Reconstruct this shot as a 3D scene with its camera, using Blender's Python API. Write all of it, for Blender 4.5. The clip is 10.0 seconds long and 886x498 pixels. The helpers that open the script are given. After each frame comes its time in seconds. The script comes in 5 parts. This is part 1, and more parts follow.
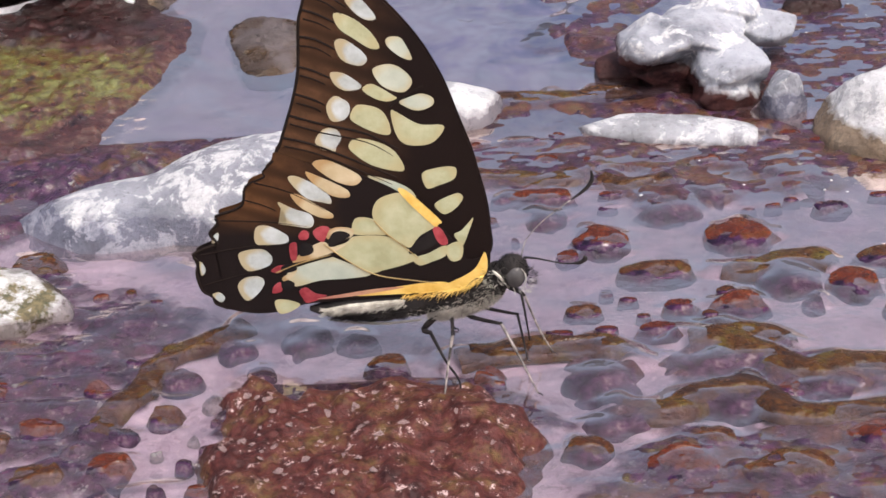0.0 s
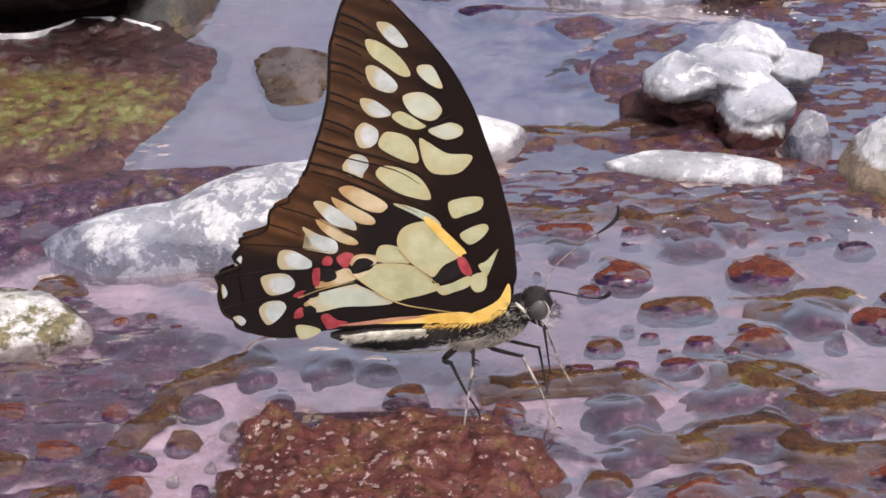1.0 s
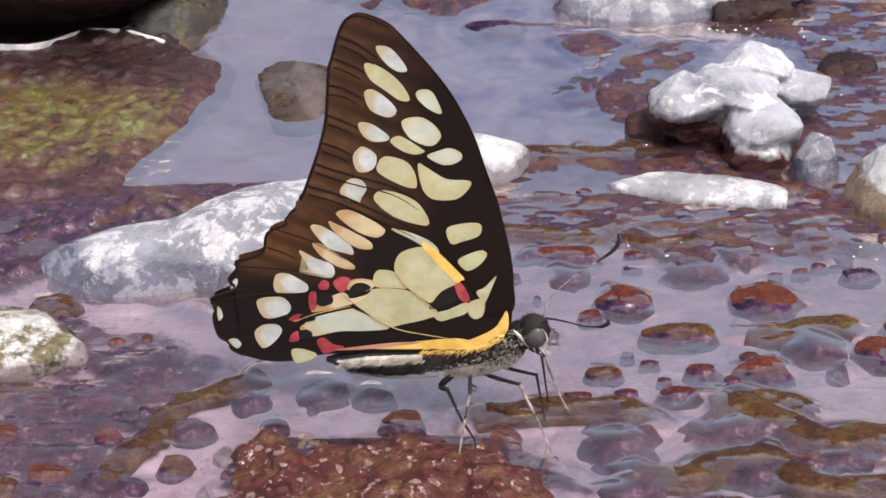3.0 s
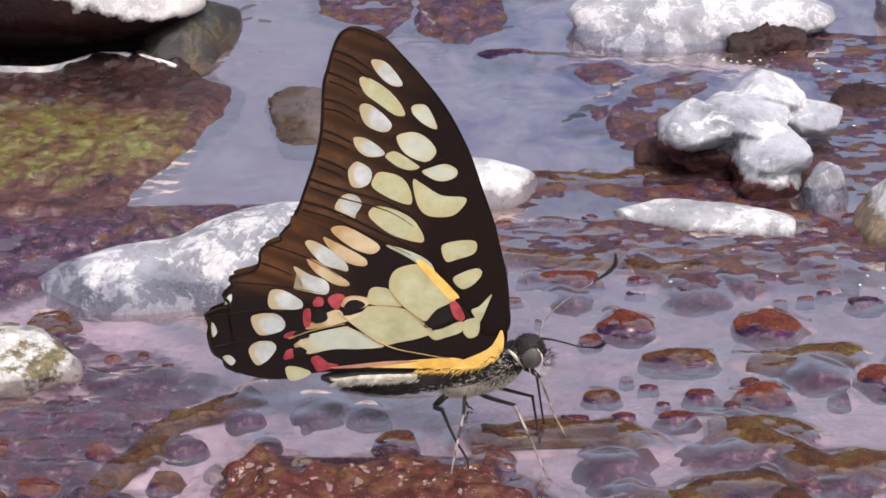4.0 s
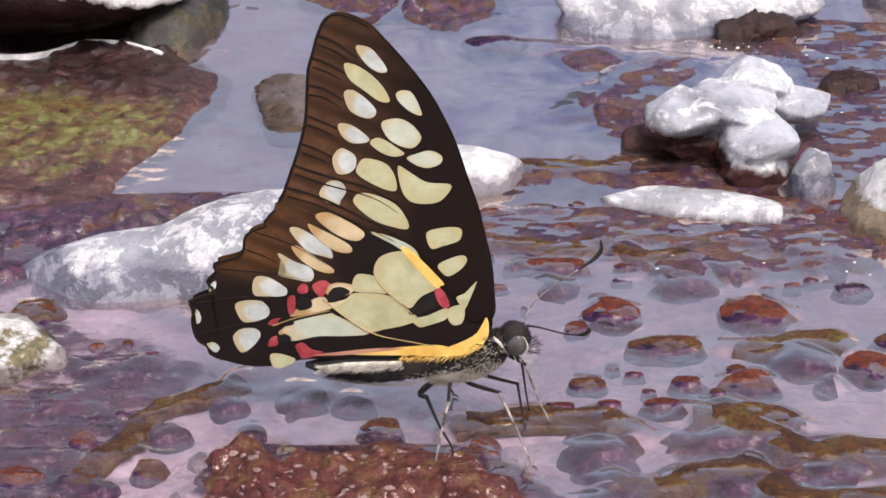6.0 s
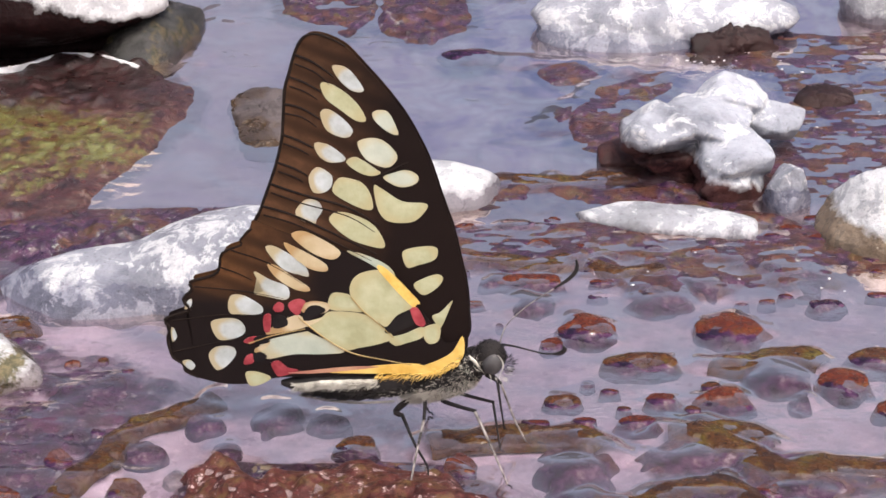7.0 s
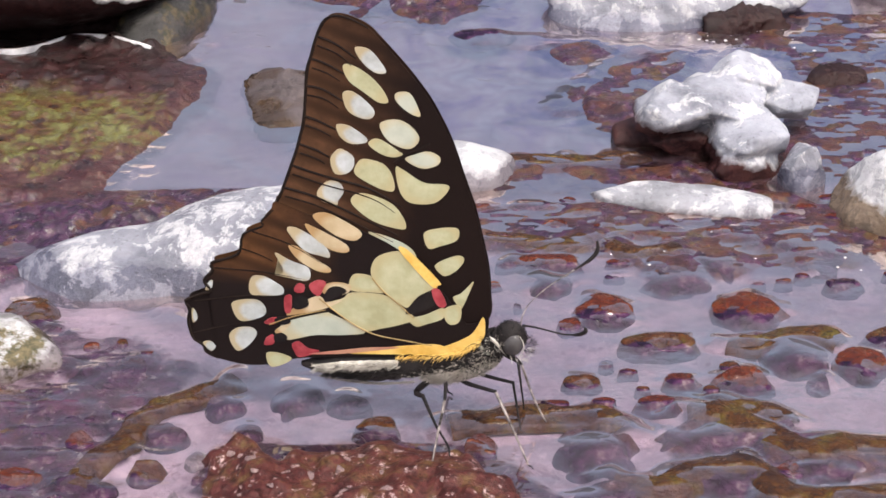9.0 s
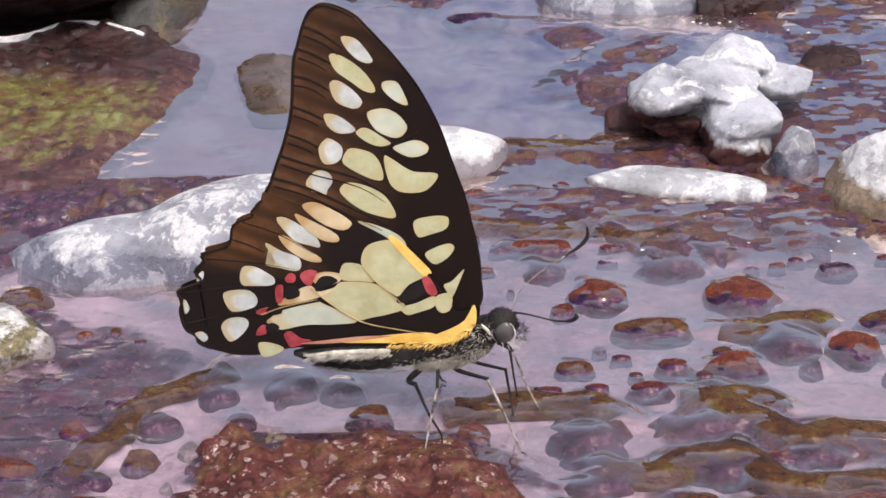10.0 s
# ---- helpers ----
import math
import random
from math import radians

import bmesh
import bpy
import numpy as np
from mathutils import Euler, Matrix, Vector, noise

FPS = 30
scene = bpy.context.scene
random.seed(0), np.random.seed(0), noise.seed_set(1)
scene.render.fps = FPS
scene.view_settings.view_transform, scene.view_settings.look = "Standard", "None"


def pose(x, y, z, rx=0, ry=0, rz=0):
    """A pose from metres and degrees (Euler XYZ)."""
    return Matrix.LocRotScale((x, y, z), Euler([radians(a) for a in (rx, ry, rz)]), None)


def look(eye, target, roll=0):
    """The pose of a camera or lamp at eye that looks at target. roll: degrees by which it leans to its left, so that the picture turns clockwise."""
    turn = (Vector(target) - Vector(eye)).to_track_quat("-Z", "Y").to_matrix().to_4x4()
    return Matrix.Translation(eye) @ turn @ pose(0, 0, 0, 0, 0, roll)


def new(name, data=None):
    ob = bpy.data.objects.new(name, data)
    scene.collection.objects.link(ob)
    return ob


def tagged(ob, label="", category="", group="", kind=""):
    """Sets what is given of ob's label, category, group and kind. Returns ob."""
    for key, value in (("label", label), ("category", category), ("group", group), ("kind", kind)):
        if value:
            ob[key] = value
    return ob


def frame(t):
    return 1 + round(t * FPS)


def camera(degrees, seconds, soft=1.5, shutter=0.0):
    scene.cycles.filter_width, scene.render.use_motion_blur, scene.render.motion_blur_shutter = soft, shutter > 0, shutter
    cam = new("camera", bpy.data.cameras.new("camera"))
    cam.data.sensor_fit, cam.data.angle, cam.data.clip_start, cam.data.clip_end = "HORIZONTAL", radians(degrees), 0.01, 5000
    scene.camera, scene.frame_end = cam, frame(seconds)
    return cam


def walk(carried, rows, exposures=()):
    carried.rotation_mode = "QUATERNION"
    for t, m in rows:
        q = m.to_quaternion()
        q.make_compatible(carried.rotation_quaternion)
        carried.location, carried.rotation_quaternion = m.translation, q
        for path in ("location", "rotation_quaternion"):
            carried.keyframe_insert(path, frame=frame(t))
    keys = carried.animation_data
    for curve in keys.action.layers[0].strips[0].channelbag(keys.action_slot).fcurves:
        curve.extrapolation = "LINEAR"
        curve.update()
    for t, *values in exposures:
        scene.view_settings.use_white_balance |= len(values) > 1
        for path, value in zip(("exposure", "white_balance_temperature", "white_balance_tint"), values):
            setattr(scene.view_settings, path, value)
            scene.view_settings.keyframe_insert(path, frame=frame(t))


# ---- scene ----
cam = camera(24.0, 10.0, soft=1.6)


def aim(x, y, z, yaw, pitch, roll):
    """A camera pose from a place and degrees: yaw to the left of +y, pitch up, roll."""
    a, b = radians(yaw), radians(pitch)
    ahead = Vector((-math.sin(a) * math.cos(b), math.cos(a) * math.cos(b), math.sin(b)))
    eye = Vector((x, y, z))
    return look(eye, eye + ahead, roll)


PATH = [
    (0.0, -0.00278, -0.23436, 0.14038, -1.12, -29.54, -2.28),
    (0.2, -0.00350, -0.23470, 0.13990, -0.64, -29.02, -1.95),
    (0.5, -0.00410, -0.23504, 0.13932, -0.43, -28.32, -1.58),
    (1.0, -0.00345, -0.23435, 0.13883, -0.62, -28.38, -1.24),
    (1.5, -0.00269, -0.23297, 0.13980, -0.72, -28.75, -1.25),
    (2.0, -0.00267, -0.23164, 0.13997, -0.38, -29.01, -1.28),
    (2.5, -0.00234, -0.23028, 0.14113, -0.07, -28.90, -1.35),
    (3.0, -0.00090, -0.23033, 0.14057, -0.06, -28.46, -0.86),
    (3.2, -0.00012, -0.23053, 0.13953, 0.10, -27.56, -0.50),
    (4.3, 0.00486, -0.22959, 0.13564, 1.34, -27.00, -0.78),
    (4.5, 0.00460, -0.22915, 0.13573, 1.39, -26.96, -0.76),
    (5.0, 0.00516, -0.22928, 0.13678, 1.45, -26.95, -0.60),
    (5.5, 0.00611, -0.22952, 0.13541, 1.11, -27.11, -0.37),
    (5.7, 0.00546, -0.22961, 0.13490, 1.15, -27.26, -0.56),
    (6.8, 0.00561, -0.22891, 0.13752, 0.39, -27.41, -0.48),
    (7.0, 0.00578, -0.22883, 0.13725, 0.30, -27.30, -0.34),
    (7.5, 0.00484, -0.22929, 0.13742, 0.27, -27.55, -0.22),
    (8.0, 0.00428, -0.22911, 0.13665, 0.25, -27.73, -0.35),
    (8.5, 0.00375, -0.22918, 0.13682, 0.17, -27.76, -0.29),
    (9.0, 0.00316, -0.22900, 0.13795, 0.24, -27.94, -0.52),
    (9.3, 0.00320, -0.22890, 0.13870, 0.22, -28.10, -0.75),
    (9.5, 0.00338, -0.22880, 0.13891, 0.44, -28.28, -0.89),
    (10.0, 0.00435, -0.22837, 0.13896, 0.30, -28.55, -0.94),
]
walk(cam, [(row[0], aim(*row[1:])) for row in PATH], exposures=[(t, e, 6550, 10) for t, e in ((0.0, 0.80), (3.2, 0.81), (4.5, 0.80), (7.0, 0.90), (8.0, 0.89), (9.5, 0.86), (10.0, 0.86))])

# ---- light: high sun from the camera's side, clear sky ----
SUN_ELEVATION, SUN_AZIMUTH = 64.0, 152.0
world = bpy.data.worlds.new("sky")
scene.world = world
world.use_nodes = True
sky = world.node_tree.nodes.new("ShaderNodeTexSky")
sky.sky_type, sky.sun_disc = "NISHITA", False
sky.dust_density, sky.air_density = 8.0, 0.6
sky.sun_elevation, sky.sun_rotation = radians(SUN_ELEVATION), radians(SUN_AZIMUTH)
world.node_tree.nodes["Background"].inputs["Strength"].default_value = 0.15
world.node_tree.links.new(sky.outputs[0], world.node_tree.nodes["Background"].inputs["Color"])
sun = new("sun", bpy.data.lights.new("sun", "SUN"))
sun.data.energy, sun.data.angle, sun.data.color = 1.1, radians(0.55), (1.0, 0.96, 0.9)
az, el = radians(SUN_AZIMUTH), radians(SUN_ELEVATION)
sun_way = Vector((math.sin(az) * math.cos(el), math.cos(az) * math.cos(el), math.sin(el)))
sun.matrix_world = look(sun_way * 3.0, (0, 0, 0))

CM, MM = 0.01, 0.001


# ---- materials ----
class Mat:
    """A small builder of node materials."""

    def __init__(self, name, rough=0.5, spec=0.5, metal=0.0):
        self.m = bpy.data.materials.new(name)
        self.m.use_nodes = True
        self.t = self.m.node_tree
        self.b = self.t.nodes["Principled BSDF"]
        self.b.inputs["Roughness"].default_value = rough
        self.b.inputs["Specular IOR Level"].default_value = spec
        self.b.inputs["Metallic"].default_value = metal
        self.co = self.t.nodes.new("ShaderNodeTexCoord")
        self.geo = self.t.nodes.new("ShaderNodeNewGeometry")

    def link(self, a, b):
        self.t.links.new(a, b)

    def put(self, name, value):
        socket = self.b.inputs[name]
        if isinstance(value, bpy.types.NodeSocket):
            self.link(value, socket)
        else:
            socket.default_value = value

    def noise(self, scale, detail=4.0, rough=0.55, space="Object", distort=0.0):
        n = self.t.nodes.new("ShaderNodeTexNoise")
        n.inputs["Scale"].default_value, n.inputs["Detail"].default_value = scale, detail
        n.inputs["Roughness"].default_value, n.inputs["Distortion"].default_value = rough, distort
        self.link(self.geo.outputs["Position"] if space == "World" else self.co.outputs["Object"], n.inputs["Vector"])
        return n.outputs["Fac"]

    def cells(self, scale, feature="F1", space="Object"):
        n = self.t.nodes.new("ShaderNodeTexVoronoi")
        n.feature = feature
        n.inputs["Scale"].default_value = scale
        self.link(self.geo.outputs["Position"] if space == "World" else self.co.outputs["Object"], n.inputs["Vector"])
        return n

    def ramp(self, fac, *stops):
        """stops: (place, colour or grey value)."""
        r = self.t.nodes.new("ShaderNodeValToRGB")
        e = r.color_ramp.elements
        while len(e) < len(stops):
            e.new(0.5)
        for el_, (p, c) in zip(e, stops):
            el_.position = p
            el_.color = (c, c, c, 1) if isinstance(c, (int, float)) else (*c, 1)
        self.link(fac, r.inputs["Fac"])
        return r.outputs["Color"]

    def mix(self, fac, a, b, kind="MIX"):
        n = self.t.nodes.new("ShaderNodeMix")
        n.data_type, n.blend_type = "RGBA", kind
        for socket, v in ((n.inputs[0], fac), (n.inputs[6], a), (n.inputs[7], b)):
            if isinstance(v, bpy.types.NodeSocket):
                self.link(v, socket)
            elif isinstance(v, (int, float)):
                socket.default_value = v
            else:
                socket.default_value = (*v, 1)
        return n.outputs[2]

    def maths(self, op, a, b=0.0, c=0.0):
        n = self.t.nodes.new("ShaderNodeMath")
        n.operation = op
        for socket, v in zip(n.inputs, (a, b, c)):
            if isinstance(v, bpy.types.NodeSocket):
                self.link(v, socket)
            else:
                socket.default_value = v
        return n.outputs[0]

    def axis(self, which, space="Object"):
        n = self.t.nodes.new("ShaderNodeSeparateXYZ")
        self.link(self.geo.outputs["Position"] if space == "World" else self.co.outputs["Object"], n.inputs[0])
        return n.outputs[which]

    def span(self, value, lo, hi):
        n = self.t.nodes.new("ShaderNodeMapRange")
        n.inputs["From Min"].default_value, n.inputs["From Max"].default_value = lo, hi
        self.link(value, n.inputs["Value"])
        return n.outputs["Result"]

    def bump(self, height, strength=0.4, distance=0.0005):
        n = self.t.nodes.new("ShaderNodeBump")
        n.inputs["Strength"].default_value, n.inputs["Distance"].default_value = strength, distance
        self.link(height, n.inputs["Height"])
        old = self.b.inputs["Normal"]
        if old.is_linked:
            self.link(old.links[0].from_socket, n.inputs["Normal"])
        self.link(n.outputs["Normal"], old)

    def glow_through(self, colour, share):
        """Lets part of the light through a thin sheet."""
        tr, mx = self.t.nodes.new("ShaderNodeBsdfTranslucent"), self.t.nodes.new("ShaderNodeMixShader")
        if isinstance(colour, bpy.types.NodeSocket):
            self.link(colour, tr.inputs["Color"])
        else:
            tr.inputs["Color"].default_value = (*colour, 1)
        mx.inputs[0].default_value = share
        self.link(self.b.outputs[0], mx.inputs[1])
        self.link(tr.outputs[0], mx.inputs[2])
        self.link(mx.outputs[0], self.t.nodes["Material Output"].inputs["Surface"])

    def random(self):
        n = self.t.nodes.new("ShaderNodeObjectInfo")
        return n.outputs["Random"]


def dry_stone(name, tint, dark, damp=0.0042, soak_shade=(0.36, 0.33, 0.36), moss=False, chalky=0.5, spec=0.4, slope=0.0):
    """Pale limestone with crisp chalky patches; darker and glossy in the wet band near the water, whose tone can also
    hold painted shade.
    """
    m = Mat(name, 0.75, spec)
    base = m.ramp(m.noise(110, 7, 0.68), (0.32, dark), (0.5, tint), (0.66, tuple(min(1, c * 1.25) for c in tint)))
    chalk = m.ramp(m.noise(210, 9, 0.72, "Object", 0.5), (chalky, 0.0), (chalky + 0.03, 1.0))
    base = m.mix(m.maths("MULTIPLY", chalk, m.ramp(m.noise(900, 4, 0.7), (0.3, 0.35), (0.6, 1.0))), base, (0.49, 0.50, 0.525))
    base = m.mix(m.ramp(m.noise(1400, 4, 0.7), (0.58, 0.0), (0.68, 0.5)), base, tuple(v * 0.5 for v in dark))
    if moss:
        green = m.ramp(m.noise(160, 5, 0.7), (0.53, 0.0), (0.6, 1.0))
        base = m.mix(green, base, m.ramp(m.noise(900, 4, 0.7), (0.35, (0.05, 0.055, 0.03)), (0.6, (0.16, 0.13, 0.07))))
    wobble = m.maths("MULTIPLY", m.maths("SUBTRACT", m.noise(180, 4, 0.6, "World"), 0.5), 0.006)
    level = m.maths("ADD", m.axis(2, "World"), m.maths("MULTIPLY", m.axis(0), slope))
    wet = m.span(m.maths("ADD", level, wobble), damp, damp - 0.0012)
    col = m.mix(wet, base, m.mix(1.0, base, soak_shade, "MULTIPLY"))
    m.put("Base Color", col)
    m.put("Roughness", m.ramp(wet, (0.0, 0.78), (1.0, 0.22)))
    m.bump(m.noise(300, 8, 0.7), 0.65, 0.0014)
    m.bump(m.noise(1800, 4, 0.6), 0.35, 0.0003)
    return m.m


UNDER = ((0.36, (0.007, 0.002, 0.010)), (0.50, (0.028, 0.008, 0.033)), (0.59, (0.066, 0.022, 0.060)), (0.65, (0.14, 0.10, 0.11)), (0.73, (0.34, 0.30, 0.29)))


def algae_stone(name, a, b, c, pale=0.0, fine=1.0, near_reflection=True, share=0.5, wet=0.1):
    """Wet stone: brown and olive algae on the far half; the near half purple with pale grit, the film's darker
    reflection put into its colour.
    """
    m = Mat(name, 0.25, 0.22)
    col = m.ramp(m.noise(240, 6, 0.72), (0.34, a), (0.5, b), (0.66, c))
    col = m.mix(m.ramp(m.noise(1300 * fine, 5, 0.75), (0.48, 0.0), (0.64, 0.85)), col, tuple(v * 0.25 for v in b))
    if pale:
        col = m.mix(m.ramp(m.noise(560, 6, 0.8), (0.58, 0.0), (0.64, pale)), col, (0.40, 0.30, 0.30))
    # near half purple: stone tone plus the film's darker reflection, both in the colour
    if near_reflection:
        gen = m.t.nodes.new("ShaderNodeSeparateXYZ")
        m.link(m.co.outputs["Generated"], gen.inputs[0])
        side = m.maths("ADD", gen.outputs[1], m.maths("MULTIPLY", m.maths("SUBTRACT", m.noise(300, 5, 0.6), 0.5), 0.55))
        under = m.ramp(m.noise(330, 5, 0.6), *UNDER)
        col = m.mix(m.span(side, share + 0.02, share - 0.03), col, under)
    m.put("Base Color", col)
    m.put("Roughness", m.ramp(m.noise(700, 3), (0.3, 0.10 + 0.4 * (wet == 0)), (0.7, 0.35 + 0.3 * (wet == 0))))
    m.put("Coat Weight", wet)
    m.put("Coat Roughness", 0.06)
    m.bump(m.noise(420, 5, 0.6), 0.5, 0.0010)
    m.bump(m.noise(1250, 5, 0.7), 0.4, 0.0004)
    m.bump(m.cells(1500).outputs["Distance"], 0.3, 0.0004)
    return m.m


def silt_material():
    """The stream bed: lilac and purple silt, red, brown and mossy algae on what stands higher, woods on the far banks."""
    m = Mat("stream_bed_silt", 0.5, 0.4)
    silt = m.ramp(m.noise(120, 7, 0.7, "World"), (0.33, (0.205, 0.165, 0.195)), (0.45, (0.345, 0.30, 0.335)), (0.56, (0.43, 0.39, 0.42)), (0.7, (0.52, 0.48, 0.50)))
    silt = m.mix(m.ramp(m.noise(800, 5, 0.75, "World"), (0.56, 0.0), (0.68, 0.7)), silt, (0.62, 0.54, 0.54))
    algae = m.ramp(m.noise(150, 6, 0.7, "World"), (0.34, (0.018, 0.006, 0.009)), (0.45, (0.060, 0.016, 0.015)), (0.53, (0.090, 0.034, 0.017)), (0.62, (0.080, 0.055, 0.020)))
    film = m.ramp(m.noise(430, 6, 0.7, "World"), *UNDER)
    film = m.mix(m.ramp(m.noise(260, 5, 0.7, "World"), (0.52, 0.0), (0.6, 0.8)), film, (0.075, 0.020, 0.052))
    film = m.mix(m.ramp(m.noise(620, 5, 0.75, "World"), (0.59, 0.0), (0.65, 0.85)), film, (0.29, 0.30, 0.27))
    corner = m.span(m.maths("ADD", m.axis(0, "World"), m.maths("MULTIPLY", m.axis(1, "World"), 0.5)), -0.022, -0.034)
    patch = m.maths("ADD", m.noise(210, 6, 0.7, "World", 0.5), m.maths("MULTIPLY", corner, 0.11))
    algae = m.mix(m.ramp(patch, (0.47, 0.0), (0.52, 1.0)), algae, film)
    x, y = m.maths("ADD", m.axis(0, "World"), 0.068), m.maths("SUBTRACT", m.axis(1, "World"), 0.073)
    far = m.maths("ADD", m.maths("POWER", m.maths("DIVIDE", x, 0.026), 2.0), m.maths("POWER", m.maths("DIVIDE", y, 0.0165), 2.0))
    far = m.maths("ADD", far, m.maths("MULTIPLY", m.maths("SUBTRACT", m.noise(110, 7, 0.75, "World"), 0.5), 5.0))
    moss = m.ramp(m.noise(330, 6, 0.75, "World"), (0.34, (0.010, 0.007, 0.005)), (0.44, (0.085, 0.032, 0.014)), (0.53, (0.10, 0.088, 0.018)), (0.62, (0.15, 0.155, 0.05)), (0.72, (0.22, 0.21, 0.13)))
    rust = m.ramp(m.noise(260, 6, 0.75, "World"), (0.36, (0.012, 0.004, 0.005)), (0.48, (0.050, 0.012, 0.012)), (0.58, (0.085, 0.036, 0.026)), (0.68, (0.17, 0.13, 0.11)))
    bank = m.span(far, 3.2, 2.4)
    algae = m.mix(bank, algae, rust)
    algae = m.mix(m.span(far, 1.15, 0.8), algae, moss)
    # dark maroon on the overhanging boulder's wet foot: shade put into the algae colour
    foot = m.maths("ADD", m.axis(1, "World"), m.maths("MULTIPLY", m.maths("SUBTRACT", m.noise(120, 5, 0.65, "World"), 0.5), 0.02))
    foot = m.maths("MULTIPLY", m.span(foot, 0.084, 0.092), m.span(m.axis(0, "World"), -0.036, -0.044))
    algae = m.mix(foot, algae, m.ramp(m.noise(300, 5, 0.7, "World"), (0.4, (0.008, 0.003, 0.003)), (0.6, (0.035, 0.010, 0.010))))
    algae = m.mix(m.ramp(m.noise(1000, 5, 0.75, "World"), (0.5, 0.0), (0.64, 0.8)), algae, (0.018, 0.010, 0.010))
    algae = m.mix(m.ramp(m.noise(1150, 5, 0.8, "World"), (0.62, 0.0), (0.67, 0.8)), algae, (0.34, 0.29, 0.29))
    z = m.maths("ADD", m.axis(2, "World"), m.maths("MULTIPLY", m.maths("SUBTRACT", m.noise(300, 5, 0.65, "World"), 0.5), 0.0008))
    col = m.mix(m.span(z, -0.0008, -0.0004), silt, algae)
    col = m.mix(m.span(z, 0.008, 0.03), col, m.ramp(m.noise(3, 5, 0.7, "World"), (0.4, (0.004, 0.005, 0.003)), (0.6, (0.014, 0.014, 0.008))))
    m.put("Base Color", col)
    m.put("Roughness", m.ramp(m.noise(500, 3, 0.5, "World"), (0.3, 0.2), (0.7, 0.55)))
    m.put("Coat Weight", 0.3)
    m.put("Coat Roughness", 0.08)
    m.bump(m.noise(260, 6, 0.7, "World"), 0.5, 0.0016)
    m.bump(m.noise(700, 6, 0.7, "World"), 0.6, 0.0008)
    return m.m


# gain that lifts the water's reflection above that of plain water
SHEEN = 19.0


def water_material():
    """Clear shallow water; its mirror sheen is boosted, and reflected sky colours are put into its tint."""
    m = Mat("clear_water")
    t = m.t
    t.nodes.remove(m.b)
    out = t.nodes["Material Output"]
    see, milk, gloss = t.nodes.new("ShaderNodeBsdfTransparent"), t.nodes.new("ShaderNodeBsdfDiffuse"), t.nodes.new("ShaderNodeBsdfGlossy")
    see.inputs["Color"].default_value = (0.82, 0.76, 0.84, 1)
    milk.inputs["Color"].default_value = (0.55, 0.45, 0.51, 1)
    gloss.inputs["Roughness"].default_value = 0.012
    # patchy lilac and bluer far tint stand for reflected sky, put into the gloss
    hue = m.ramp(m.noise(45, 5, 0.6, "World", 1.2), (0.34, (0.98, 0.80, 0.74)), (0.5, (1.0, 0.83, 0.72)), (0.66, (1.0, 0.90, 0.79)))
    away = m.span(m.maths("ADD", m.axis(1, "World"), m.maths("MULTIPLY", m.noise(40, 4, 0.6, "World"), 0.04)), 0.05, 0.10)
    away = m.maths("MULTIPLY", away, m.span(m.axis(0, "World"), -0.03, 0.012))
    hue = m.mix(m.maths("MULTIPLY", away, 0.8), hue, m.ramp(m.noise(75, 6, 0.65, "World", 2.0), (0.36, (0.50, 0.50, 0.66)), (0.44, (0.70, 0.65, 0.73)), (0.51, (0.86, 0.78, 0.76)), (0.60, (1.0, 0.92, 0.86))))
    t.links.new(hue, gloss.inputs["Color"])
    fres = t.nodes.new("ShaderNodeFresnel")
    fres.inputs["IOR"].default_value = 1.33
    bump = t.nodes.new("ShaderNodeBump")
    bump.inputs["Strength"].default_value, bump.inputs["Distance"].default_value = 0.15, 0.0004
    wave = m.noise(160, 3, 0.5, "World", 0.6)
    t.links.new(wave, bump.inputs["Height"])
    fine = t.nodes.new("ShaderNodeBump")
    fine.inputs["Distance"].default_value = 0.00012
    t.links.new(m.ramp(m.noise(60, 3, 0.5, "World"), (0.45, 0.05), (0.62, 0.8)), fine.inputs["Strength"])
    t.links.new(m.noise(600, 3, 0.5, "World", 1.0), fine.inputs["Height"])
    t.links.new(fine.outputs[0], bump.inputs["Normal"])
    t.links.new(bump.outputs[0], gloss.inputs["Normal"])
    t.links.new(bump.outputs[0], fres.inputs["Normal"])
    body, full = t.nodes.new("ShaderNodeMixShader"), t.nodes.new("ShaderNodeMixShader")
    veil = m.ramp(m.noise(70, 6, 0.65, "World", 1.5), (0.4, 0.02), (0.7, 0.09))
    t.links.new(veil, body.inputs[0])
    t.links.new(see.outputs[0], body.inputs[1])
    t.links.new(milk.outputs[0], body.inputs[2])
    # weaker sheen set by place over the gravelly shallows, for the duller reflection there
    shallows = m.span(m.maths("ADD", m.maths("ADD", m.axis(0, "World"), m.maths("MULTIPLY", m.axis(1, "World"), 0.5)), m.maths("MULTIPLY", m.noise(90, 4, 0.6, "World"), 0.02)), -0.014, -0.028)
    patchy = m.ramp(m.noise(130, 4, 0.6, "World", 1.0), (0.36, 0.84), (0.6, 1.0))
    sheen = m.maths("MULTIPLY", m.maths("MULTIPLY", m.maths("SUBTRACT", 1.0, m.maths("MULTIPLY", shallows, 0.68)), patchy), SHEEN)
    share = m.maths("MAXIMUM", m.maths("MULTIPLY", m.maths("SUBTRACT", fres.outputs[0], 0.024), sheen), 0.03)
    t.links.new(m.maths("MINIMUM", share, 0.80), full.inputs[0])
    t.links.new(body.outputs[0], full.inputs[1])
    t.links.new(gloss.outputs[0], full.inputs[2])
    t.links.new(full.outputs[0], out.inputs["Surface"])
    return m.m


